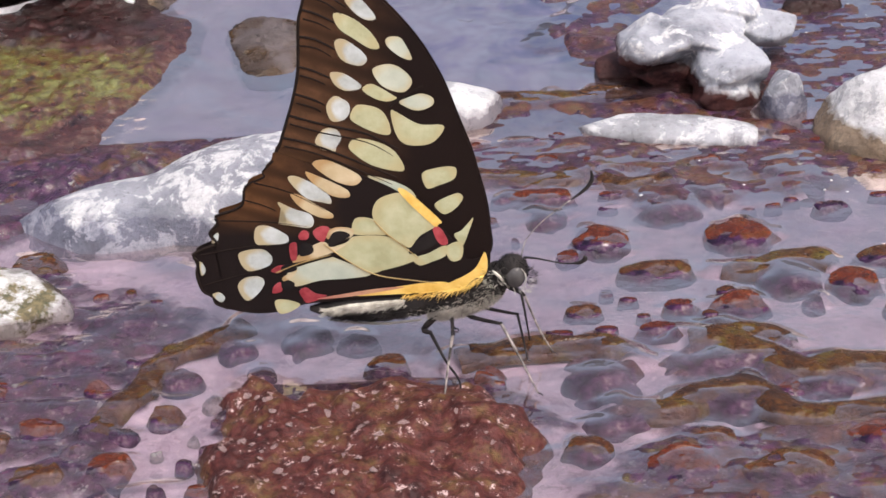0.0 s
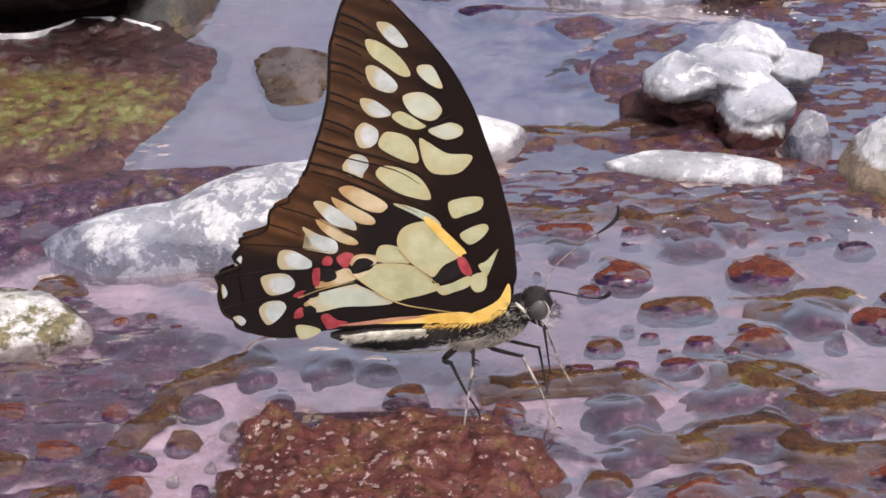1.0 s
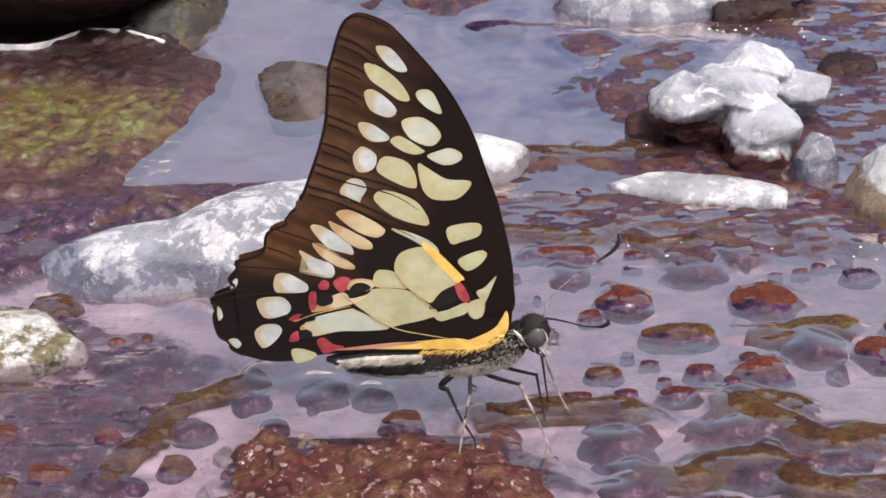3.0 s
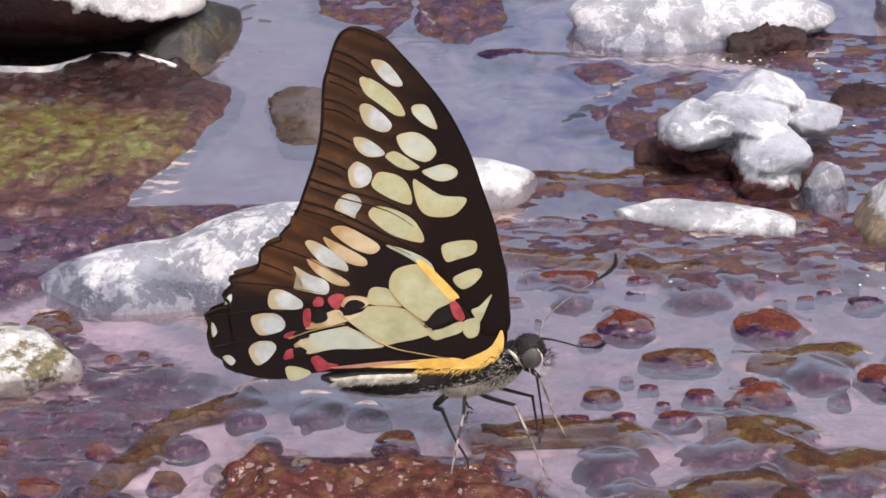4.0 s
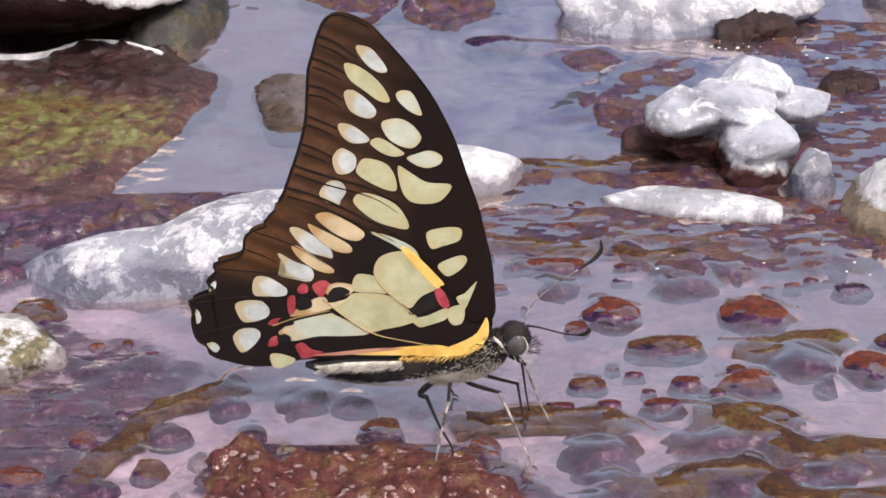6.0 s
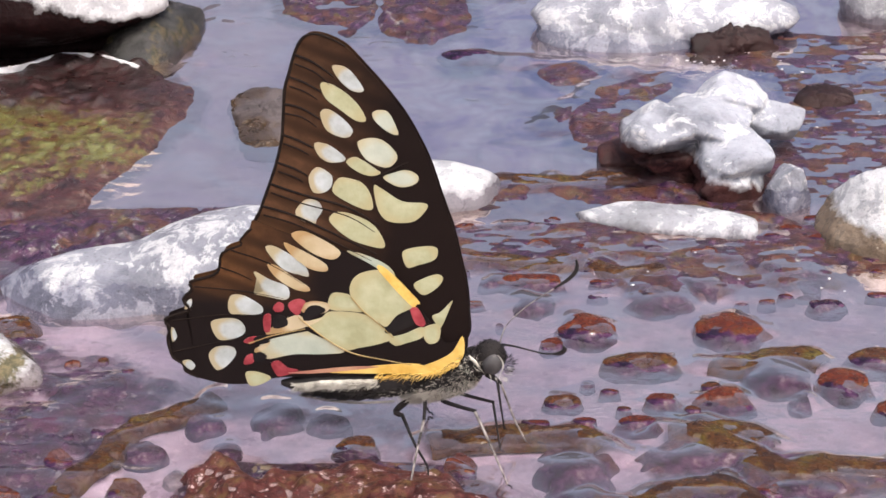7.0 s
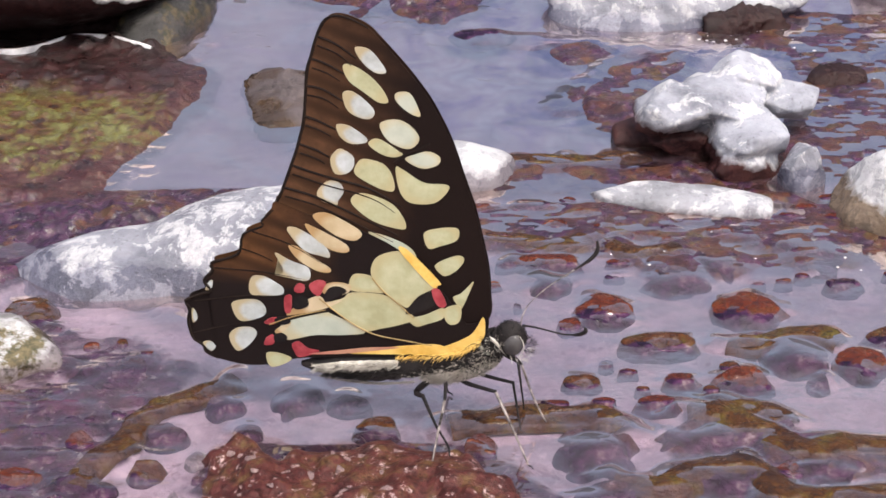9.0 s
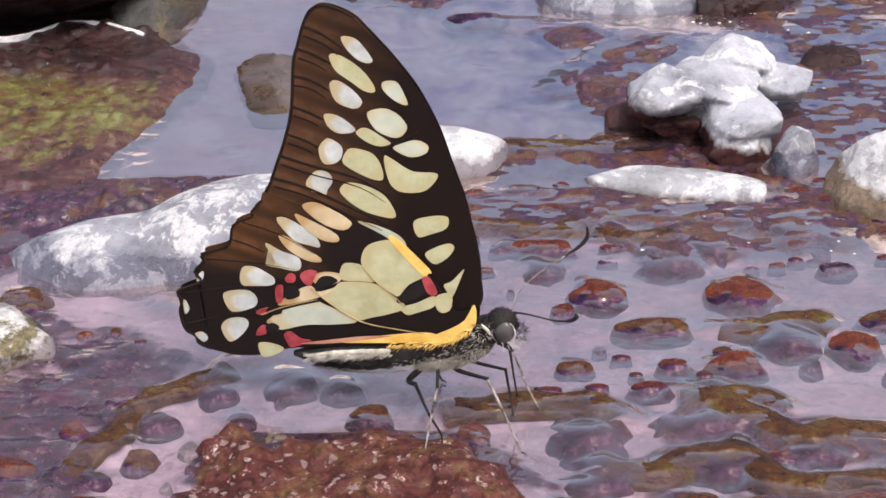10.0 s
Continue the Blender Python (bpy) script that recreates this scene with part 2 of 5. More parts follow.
def scale_material(name, a, b, rough=0.45, sheen=0.2, scale=260, edge=None, lean=0.0):
    """Fine scales of two mixed tones, browner towards the edge of a spot where an edge colour is given."""
    m = Mat(name, rough, 0.2)
    col = m.ramp(m.noise(scale, 4, 0.6), (0.33, a), (0.67, b))
    if edge:
        gen = m.t.nodes.new("ShaderNodeSeparateXYZ")
        m.link(m.co.outputs["Generated"], gen.inputs[0])
        u, w = m.maths("SUBTRACT", gen.outputs[0], 0.5), m.maths("SUBTRACT", gen.outputs[2], 0.5)
        far = m.maths("SQRT", m.maths("ADD", m.maths("MULTIPLY", u, u), m.maths("MULTIPLY", w, w)))
        far = m.maths("SUBTRACT", far, m.maths("MULTIPLY", u, lean))
        far = m.maths("ADD", far, m.maths("MULTIPLY", m.maths("SUBTRACT", m.noise(500, 3, 0.6), 0.5), 0.3))
        col = m.mix(m.maths("MULTIPLY", m.span(far, 0.28, 0.5), 0.85), col, edge)
    m.put("Base Color", col)
    m.put("Sheen Weight", sheen)
    m.bump(m.noise(3500, 3, 0.6), 0.3, 0.0001)
    return m.m


STONE_GREY = dry_stone("grey_limestone", (0.23, 0.24, 0.28), (0.115, 0.122, 0.152), 0.004, (0.42, 0.42, 0.50))
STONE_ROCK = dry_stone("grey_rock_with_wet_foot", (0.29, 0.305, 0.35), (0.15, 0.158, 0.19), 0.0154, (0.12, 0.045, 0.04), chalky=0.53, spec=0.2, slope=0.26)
# near-black tone under the overhang: its shade put into the wet colour
STONE_OVERHANG = dry_stone("grey_rock_with_wet_shaded_overhang", (0.36, 0.36, 0.375), (0.22, 0.22, 0.235), 0.0168, (0.022, 0.008, 0.008), spec=0.06, slope=0.34)
STONE_RIM = dry_stone("wet_grey_stone_with_olive_rim", (0.085, 0.07, 0.072), (0.035, 0.027, 0.028), 0.0014, (0.5, 0.33, 0.13), chalky=0.66)
STONE_MOSSY = dry_stone("mossy_white_limestone", (0.36, 0.36, 0.35), (0.22, 0.215, 0.21), 0.003, (0.4, 0.35, 0.36), True)
STONE_WHITE = dry_stone("white_limestone", (0.35, 0.36, 0.385), (0.22, 0.228, 0.25), 0.003, chalky=0.47)
STONE_BANK = dry_stone("white_limestone_with_brown_foot", (0.35, 0.36, 0.385), (0.22, 0.228, 0.25), 0.0042, (0.34, 0.25, 0.17), chalky=0.47)
STONE_DARK = dry_stone("dark_wet_stone", (0.035, 0.015, 0.014), (0.010, 0.004, 0.004), 0.03, (0.6, 0.5, 0.5), chalky=0.9, spec=0.3)
STONE_SLICK = dry_stone("slick_grey_stone", (0.06, 0.06, 0.058), (0.02, 0.023, 0.019), 0.02, (0.5, 0.48, 0.48), True, chalky=0.7)
STONE_FAR = dry_stone("pale_weathered_limestone", (0.27, 0.28, 0.32), (0.15, 0.158, 0.19), 0.0026, (0.45, 0.45, 0.52), chalky=0.505)
STONE_SLAB = dry_stone("white_slab_limestone", (0.27, 0.28, 0.31), (0.16, 0.165, 0.185), 0.0009, chalky=0.53)
RED_ROCK = algae_stone("red_crumbly_rock", (0.022, 0.006, 0.007), (0.075, 0.020, 0.018), (0.095, 0.058, 0.022), 1.0, 0.6, near_reflection=False, wet=0.0)
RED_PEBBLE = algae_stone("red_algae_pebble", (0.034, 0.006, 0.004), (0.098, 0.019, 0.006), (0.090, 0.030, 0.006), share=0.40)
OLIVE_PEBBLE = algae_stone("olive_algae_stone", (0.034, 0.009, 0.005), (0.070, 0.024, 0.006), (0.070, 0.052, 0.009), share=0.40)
RIDGE_ALGAE = algae_stone("olive_algae_ridge", (0.018, 0.007, 0.005), (0.062, 0.024, 0.006), (0.075, 0.055, 0.009), near_reflection=False)
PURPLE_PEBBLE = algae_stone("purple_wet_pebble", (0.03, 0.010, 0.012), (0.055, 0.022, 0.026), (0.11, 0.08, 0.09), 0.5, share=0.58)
PALE_PEBBLE = algae_stone("pale_wet_pebble", (0.10, 0.085, 0.09), (0.20, 0.19, 0.19), (0.30, 0.29, 0.29), near_reflection=False)
# white of the foam flecks and of glints made as solid shapes
FOAM_GLINT = scale_material("white_foam_and_glint", (0.45, 0.45, 0.47), (0.75, 0.75, 0.77), 0.3, 0.0, 500)
CHIP = algae_stone("pale_pink_chip", (0.16, 0.10, 0.10), (0.30, 0.21, 0.21), (0.42, 0.34, 0.34), near_reflection=False)
SILT = silt_material()
WATER = water_material()


def wing_material(name, dark, brown, edge_lo, edge_hi, low=None):
    """Dark scales that turn golden brown towards the outer edge (and the upper part, where low is given)."""
    m = Mat(name, 0.65, 0.12)
    f = m.span(m.maths("ADD", m.axis(0), m.maths("MULTIPLY", m.maths("SUBTRACT", m.noise(180, 4), 0.5), 0.006)), edge_lo, edge_hi)
    if low:
        f = m.maths("MAXIMUM", f, m.span(m.axis(2), low[1], low[0]))
    shade = m.mix(m.ramp(m.noise(420, 5, 0.7), (0.38, 0.0), (0.62, 1.0)), brown, tuple(v * 0.6 for v in brown))
    # darker stripes: shading of the wing's pleats put into the brown
    pleat_shade = m.maths("SINE", m.maths("MULTIPLY", m.maths("ADD", m.axis(2), m.maths("MULTIPLY", m.axis(0), 0.32)), 6.2832 / 0.0034))
    shade = m.mix(m.span(pleat_shade, -0.2, 1.0), shade, tuple(v * 0.42 for v in brown))
    col = m.mix(f, shade, dark)
    m.put("Base Color", col)
    m.bump(m.noise(3500, 3, 0.6), 0.3, 0.0001)
    m.bump(m.noise(240, 3, 0.5), 0.3, 0.0005)
    return m.m


FORE_DARK = wing_material("forewing_scales", (0.008, 0.0045, 0.004), (0.095, 0.047, 0.024), -0.021, -0.007)
HIND_DARK = wing_material("hindwing_scales", (0.009, 0.006, 0.006), (0.12, 0.055, 0.022), -0.0285, -0.016, (0.0165, 0.0215))
CREAM = scale_material("cream_scales", (0.30, 0.315, 0.185), (0.41, 0.43, 0.285), 0.5, 0.2, 420, (0.37, 0.34, 0.19))
PALE = scale_material("pale_mint_scales", (0.34, 0.39, 0.33), (0.44, 0.49, 0.42), edge=(0.40, 0.36, 0.22))
PEARL = scale_material("pearl_scales", (0.31, 0.345, 0.34), (0.46, 0.52, 0.54), 0.35, 0.2, 420, (0.36, 0.30, 0.16), 0.5)
BUFF = scale_material("buff_scales", (0.40, 0.33, 0.20), (0.52, 0.45, 0.31), edge=(0.32, 0.20, 0.08), lean=0.4)
TAN = scale_material("tan_vein", (0.22, 0.15, 0.06), (0.34, 0.25, 0.10))
RED = scale_material("red_scales", (0.20, 0.012, 0.022), (0.36, 0.06, 0.075), scale=600)
YELLOW = scale_material("yellow_scales", (0.55, 0.34, 0.06), (0.72, 0.52, 0.16), 0.5, 0.2, 420)
PINK = scale_material("pink_scales", (0.324, 0.115, 0.094), (0.432, 0.245, 0.158))
BLACK = scale_material("black_scales", (0.005, 0.004, 0.005), (0.012, 0.01, 0.01), 0.8, 0.0)
VEIN = scale_material("dark_vein", (0.006, 0.0035, 0.003), (0.012, 0.007, 0.005), 0.9, 0.0)
FUR_GREY = scale_material("grey_fur", (0.15, 0.138, 0.125), (0.33, 0.305, 0.275), 0.8, 0.2)
FUR_BLACK = scale_material("black_fur", (0.006, 0.005, 0.006), (0.025, 0.022, 0.022), 0.8, 0.0)
FUR_WHITE = scale_material("white_fur", (0.24, 0.23, 0.20), (0.56, 0.545, 0.50), 0.7, 0.2, 700)
EYE = scale_material("dark_eye", (0.03, 0.03, 0.032), (0.09, 0.087, 0.09), 0.15, 0.0)
LEG = scale_material("grey_leg", (0.012, 0.010, 0.010), (0.30, 0.27, 0.26), 0.5, 0.0, 900)
LEG_DARK = scale_material("dark_leg", (0.004, 0.0035, 0.004), (0.018, 0.015, 0.016), 0.6, 0.0)


# ---- builders ----
def part(name, bm, material, parent, label="", smooth=False, weld=0.0, worn=0):
    """One mesh object from a bmesh, under a thing or a part."""
    me = bpy.data.meshes.new(name)
    bm.to_mesh(me)
    bm.free()
    me.materials.append(material)
    if smooth:
        me.polygons.foreach_set("use_smooth", [True] * len(me.polygons))
    ob = new(name, me)
    ob.parent = parent
    if weld:
        mod = ob.modifiers.new("weld", "REMESH")
        mod.mode, mod.voxel_size, mod.use_smooth_shade = "VOXEL", weld, True
        mod = ob.modifiers.new("worn", "SMOOTH")
        mod.iterations = worn
    if label:
        tagged(ob, label)
    return ob


def thing(name, label, category, group="", kind="", at=None):
    ob = new(name)
    ob.empty_display_size = 0.005
    if at is not None:
        ob.matrix_basis = at
    return tagged(ob, label, category, group, kind)


def spline(points, steps=6, closed=True):
    """A smooth line through control points (Catmull-Rom)."""
    p = [Vector(q) for q in points]
    n, out = len(p), []
    for i in range(n if closed else n - 1):
        if closed:
            a, b, c, d = p[i - 1], p[i], p[(i + 1) % n], p[(i + 2) % n]
        else:
            a, b, c, d = p[max(i - 1, 0)], p[i], p[i + 1], p[min(i + 2, n - 1)]
        for k in range(steps):
            t = k / steps
            out.append(0.5 * (2 * b + (c - a) * t + (2 * a - 5 * b + 4 * c - d) * t * t + (3 * b - a - 3 * c + d) * t ** 3))
    if not closed:
        out.append(p[-1])
    return out


def plate(outline, y, thick, steps=6, bulge=None):
    """A thin upright plate from an outline in millimetres (along, up), its near face at y; bulge(x, z) bends it."""
    bm = bmesh.new()
    line = spline(outline, steps)
    bend = bulge or (lambda x, z: 0.0)
    face = bm.faces.new([bm.verts.new((q.x * MM, (y + bend(q.x, q.y)) * MM, q.y * MM)) for q in line])
    bmesh.ops.triangulate(bm, faces=[face], ngon_method="EAR_CLIP")
    made = bmesh.ops.extrude_face_region(bm, geom=bm.faces[:])
    bmesh.ops.translate(bm, vec=(0, thick * MM, 0), verts=[v for v in made["geom"] if isinstance(v, bmesh.types.BMVert)])
    bmesh.ops.recalc_face_normals(bm, faces=bm.faces)
    return bm


def tube(points, radii, sides=8, steps=5, bm=None):
    """A round tube along a smooth line; points in millimetres."""
    bm = bm or bmesh.new()
    line = spline(points, steps, False)
    n = len(line)
    rings = []
    for i, q in enumerate(line):
        ahead = (line[min(i + 1, n - 1)] - line[max(i - 1, 0)]).normalized()
        side = ahead.cross(Vector((0.13, 0.31, 0.94))).normalized()
        up = side.cross(ahead)
        f = i / (n - 1) * (len(radii) - 1)
        k = min(int(f), len(radii) - 2)
        r = radii[k] + (radii[k + 1] - radii[k]) * (f - k)
        rings.append([bm.verts.new((q + (side * math.cos(a) + up * math.sin(a)) * r) * MM) for a in (2 * math.pi * j / sides for j in range(sides))])
    for a, b in zip(rings, rings[1:]):
        for j in range(sides):
            bm.faces.new((a[j], a[(j + 1) % sides], b[(j + 1) % sides], b[j]))
    bm.faces.new(rings[0][::-1])
    bm.faces.new(rings[-1])
    bmesh.ops.recalc_face_normals(bm, faces=bm.faces)
    return bm


def lump_mesh(lumps, seed, rough=0.06, fine=0.02, detail=5, cuts=0, deep=0.74):
    """A stone: the outer hull, seen from its middle, of some ellipsoids (centre, half axes, turn; in cm), broken by noise."""
    bm = bmesh.new()
    bmesh.ops.create_icosphere(bm, subdivisions=detail, radius=1)
    size = max(max(l[3:5]) for l in lumps)
    parts_ = []
    for cx, cy, cz, a, b, c, turn in lumps:
        inv = Matrix.Rotation(-radians(turn), 3, "Z")
        parts_.append((inv @ Vector((-cx, -cy, -cz)), inv, (a, b, c)))
    off = Vector((seed * 3.17, seed * 1.93, seed * 0.71))
    dice = random.Random(seed)
    planes = []
    for _ in range(cuts):
        n = Vector((dice.gauss(0, 1), dice.gauss(0, 1), abs(dice.gauss(0, 0.9)))).normalized()
        planes.append((n, dice.uniform(deep, 0.93)))
    reach = [0.0] * cuts
    for v in bm.verts:
        d, best = v.co.normalized(), []
        for o, inv, (a, b, c) in parts_:
            w = inv @ d
            w = Vector((w.x / a, w.y / b, w.z / c))
            q = Vector((o.x / a, o.y / b, o.z / c))
            A, B, D = w.dot(w), w.dot(q), q.dot(q) - 1
            s = B * B - A * D
            if s > 0:
                best.append((-B + math.sqrt(s)) / A)
        r = max(best) if best else 0.2 * size
        p = d * r
        v.co = p
        for i, (n, _) in enumerate(planes):
            reach[i] = max(reach[i], p.dot(n))
    for v in bm.verts:
        p = v.co.copy()
        for (n, share), most in zip(planes, reach):
            over = p.dot(n) - share * most
            if over > 0:
                p -= n * over * 0.93
        d = p.normalized()
        n1 = noise.fractal(p / size * 1.9 + off, 0.9, 2.1, 5)
        n2 = noise.fractal(p / size * 9 + off, 0.7, 2.2, 4)
        v.co = (p + d * size * (rough * n1 + fine * n2)) * CM
    bmesh.ops.recalc_face_normals(bm, faces=bm.faces)
    return bm


def stone(name, label, at, lumps, material, seed, rough=0.06, fine=0.02, detail=5, group="", turn=0.0, category="stone", cuts=0, deep=0.74):
    ob = part(name, lump_mesh(lumps, seed, rough, fine, detail, cuts, deep), material, None, "", True)
    ob.matrix_basis = pose(at[0] * CM, at[1] * CM, at[2] * CM, 0, 0, turn)
    return tagged(ob, label, category, group)


# ---- the stream bed and the water ----
def lattice_noise(x, y, size, seed):
    """Smooth value noise on arrays, with cells of the given size."""
    rng = np.random.RandomState(seed)
    table = rng.rand(256, 256)
    u, v = x / size + 1000.0, y / size + 1000.0
    i, j = np.floor(u).astype(int), np.floor(v).astype(int)
    f, g = u - i, v - j
    f, g = f * f * f * (f * (6 * f - 15) + 10), g * g * g * (g * (6 * g - 15) + 10)
    a, b = table[i % 256, j % 256], table[(i + 1) % 256, j % 256]
    c, d = table[i % 256, (j + 1) % 256], table[(i + 1) % 256, (j + 1) % 256]
    return (a * (1 - f) + b * f) * (1 - g) + (c * (1 - f) + d * f) * g - 0.5


def spaced(lo, hi, step, far):
    """Even steps between lo and hi, then ever wider ones out to far on both sides."""
    mid = np.arange(lo, hi, step)
    grow, out = step, []
    while sum(out) < far:
        grow *= 1.35
        out.append(grow)
    reach = np.cumsum(out)
    return np.r_[(mid[0] - reach)[::-1], mid, mid[-1] + reach]


def sheet(name, xs, ys, height, material):
    x, y = np.meshgrid(xs, ys)
    z = height(x, y)
    verts = np.stack([x, y, z], -1).reshape(-1, 3)
    n, m = len(xs), len(ys)
    i = (np.arange(m - 1)[:, None] * n + np.arange(n - 1)).ravel()
    faces = np.stack([i, i + 1, i + n + 1, i + n], -1)
    me = bpy.data.meshes.new(name)
    me.vertices.add(len(verts))
    me.vertices.foreach_set("co", verts.ravel())
    me.loops.add(faces.size)
    me.loops.foreach_set("vertex_index", faces.ravel().astype(np.int32))
    me.polygons.add(len(faces))
    me.polygons.foreach_set("loop_start", np.arange(0, faces.size, 4, dtype=np.int32))
    me.polygons.foreach_set("use_smooth", np.ones(len(faces), dtype=bool))
    me.update()
    me.validate()
    me.materials.append(material)
    return new(name, me)


# low stones under the water film: x, y, half width, half depth in cm; the crested ones have a bare brown back
CRESTED = [(2.36, 1.33, 0.46, 0.46), (1.88, 0.96, 0.25, 0.18), (2.99, 0.47, 0.59, 0.31), (4.26, 1.30, 0.56, 0.53), (5.54, -0.07, 0.40, 0.44),
           (3.86, -0.14, 0.17, 0.13), (4.01, -0.50, 0.48, 0.37), (3.21, -0.46, 0.28, 0.20), (1.95, -0.51, 0.30, 0.20), (2.84, -0.98, 0.32, 0.19),
           (2.21, -0.96, 0.19, 0.09), (3.58, -0.70, 0.15, 0.10), (4.27, -2.53, 0.22, 0.19), (1.68, 2.68, 0.60, 0.28), (2.72, -0.66, 0.13, 0.07),
           (2.55, -0.25, 0.16, 0.07), (6.15, -0.73, 0.38, 0.29), (6.1, 0.57, 0.45, 0.34), (1.60, -1.01, 0.22, 0.10)]
SUNKEN = [(4.72, 0.11, 0.50, 0.57), (4.93, -0.51, 0.21, 0.28), (3.44, -1.78, 0.85, 0.42), (4.71, -2.42, 0.60, 0.34), (2.03, -2.05, 0.54, 0.56),
          (3.44, 2.25, 0.56, 0.54), (4.05, 2.62, 0.49, 0.46), (5.46, 3.10, 0.66, 0.80), (4.22, -1.42, 0.29, 0.24), (3.61, -2.72, 0.50, 0.34),
          (2.09, -3.00, 0.50, 0.30), (1.71, 2.09, 0.37, 0.34), (1.20, 1.49, 0.07, 0.12), (1.08, 2.72, 0.22, 0.23), (2.30, 0.02, 0.10, 0.09)]
LEFT_CRESTED = [(-4.18, -1.75, 0.25, 0.32), (-5.32, 1.33, 0.45, 0.51), (-4.37, 0.50, 0.14, 0.12), (-3.98, 0.58, 0.10, 0.12), (-3.61, 0.31, 0.13, 0.11),
                (-0.57, -1.51, 0.32, 0.28), (-4.82, -2.55, 0.34, 0.34), (-3.30, -2.45, 0.30, 0.26)]
LEFT_SUNKEN = [(-3.17, -1.61, 0.33, 0.27), (-2.17, -1.60, 0.25, 0.26), (-1.60, -0.79, 0.36, 0.42), (-4.0, -0.14, 0.66, 0.60), (-4.93, -0.81, 0.60, 0.41),
               (-4.55, -2.10, 0.26, 0.29), (-3.77, -2.75, 0.24, 0.28), (-1.0, -0.92, 0.32, 0.25), (-2.45, -0.95, 0.30, 0.26)]
NEAR_PEBBLES = [(3.21, -3.45, 0.34, 0.30), (2.77, -3.93, 0.56, 0.43), (3.97, -4.15, 0.66, 0.43), (5.1, -3.6, 0.5, 0.36), (1.75, -3.55, 0.34, 0.34),
                (-3.85, -3.47, 0.34, 0.40), (-4.72, -3.61, 0.40, 0.44), (0.66, -1.98, 0.24, 0.40), (-5.4, -2.9, 0.40, 0.42), (-5.5, -1.7, 0.30, 0.36)]
# small red pebbles of the riffle behind
rng = random.Random(7)
RIFFLE = []
for _ in range(1500):
    x, y = rng.uniform(0.6, 6.6), rng.uniform(2.0, 4.7)
    a = rng.uniform(0.10, 0.30)
    if all((x - q[0]) ** 2 + (y - q[1]) ** 2 > (a + q[2]) ** 2 * 1.4 for q in RIFFLE + CRESTED + SUNKEN) and not (2.3 < x < 5.2 and y > 3.7):
        RIFFLE.append((x, y, a * 1.3, a * rng.uniform(0.55, 0.9)))
RIFFLE = RIFFLE[:54]

# small stones of the gravelly shallows
SCREE = []
rng = random.Random(11)
for _ in range(900):
    x, y = rng.uniform(-6.0, -2.6), rng.uniform(-4.4, 0.2)
    a = rng.uniform(0.08, 0.22)
    if x + 0.75 * y > -3.6 - 0.3 and x > -3.4:
        continue
    if all((x - q[0]) ** 2 + (y - q[1]) ** 2 > (a + q[2]) ** 2 * 1.6 for q in SCREE + LEFT_CRESTED + LEFT_SUNKEN + NEAR_PEBBLES):
        SCREE.append((x, y, a, a * rng.uniform(0.7, 1.3)))
SCREE = SCREE[:60]

RIDGES = {}
RIDGES["left"] = [(-2.40, -0.30), (-2.81, -0.71), (-3.29, -0.99), (-3.50, -1.27), (-3.64, -1.81), (-3.97, -2.33), (-4.13, -2.83)]
RIDGES["right"] = [(3.20, -1.29), (3.58, -1.33), (3.93, -1.60), (4.26, -1.91), (4.60, -2.13), (5.0, -2.0), (5.46, -2.0), (6.2, -2.1)]
RIDGES["near"] = [(2.19, -2.73), (2.77, -2.86), (3.27, -2.47), (3.64, -2.41), (3.98, -2.62), (4.05, -2.94), (4.55, -3.07), (5.41, -3.03), (6.2, -3.1)]
RIDGES["short"] = [(3.57, -0.93), (3.79, -1.16), (4.17, -1.18), (4.44, -1.47)]
RIDGES["foot"] = [(0.28, -1.46), (0.71, -1.39), (1.28, -1.32), (1.81, -1.3), (2.14, -1.37), (2.39, -1.59)]
RIDGES["bend"] = [(3.91, 0.49), (4.28, 0.39), (4.67, 0.65), (5.13, 0.65), (5.38, 0.46)]
RIDGES["back"] = [(0.65, 3.50), (1.32, 3.38), (1.76, 3.15), (2.44, 3.45)]
RIDGES["slim"] = [(2.48, 3.24), (2.96, 2.94), (3.63, 3.11)]
RIDGES["bar"] = [(1, 6.03), (1.8, 5.95), (2.6, 6), (3.4, 6.15)]
RIDGES["lip"] = [(-10, 10.25), (-9, 10.3), (-8, 10.3), (-7, 10.3), (-6.2, 10.85), (-5.6, 10.75), (-4.8, 10.35)]
BROAD = ("right", "near", "foot")
# long smooth folds of the current, with nothing under them
FOLDS = [[(-4.6, 9.6), (-3.95, 10.7), (-3.75, 12.6), (-3.6, 14.0)],
         [(1.0, 11.0), (1.9, 10.9), (3.2, 10.5), (4.2, 10.3)], [(2.2, 8.2), (2.7, 8.9), (3.0, 9.8), (3.6, 10.3)]]

SWELL = 0.19


def film_bumps(cx, cy, spots, steep, warp):
    """The swell of the water film over low stones: the highest of their domes, with uneven outlines."""
    wx = cx + warp * lattice_noise(cx, cy, 0.45, 31) + 0.3 * warp * lattice_noise(cx, cy, 0.2, 32)
    wy = cy + warp * lattice_noise(cx, cy, 0.45, 33) + 0.3 * warp * lattice_noise(cx, cy, 0.2, 34)
    z = np.zeros_like(cx)
    for px, py, a, b in spots:
        near = (np.abs(cx - px) < a * 1.1 + 0.4) & (np.abs(cy - py) < b * 1.1 + 0.4)
        if near.any():
            e = ((wx[near] - px) / (a * 1.1)) ** 2 + ((wy[near] - py) / (b * 1.1)) ** 2
            z[near] = np.maximum(z[near], steep * min(a, b, 0.45) * np.clip(1 - e, 0, 1) ** 1.6 * (1 + 0.2 * np.clip((wy[near] - py) / b, -1, 1)))
    return z


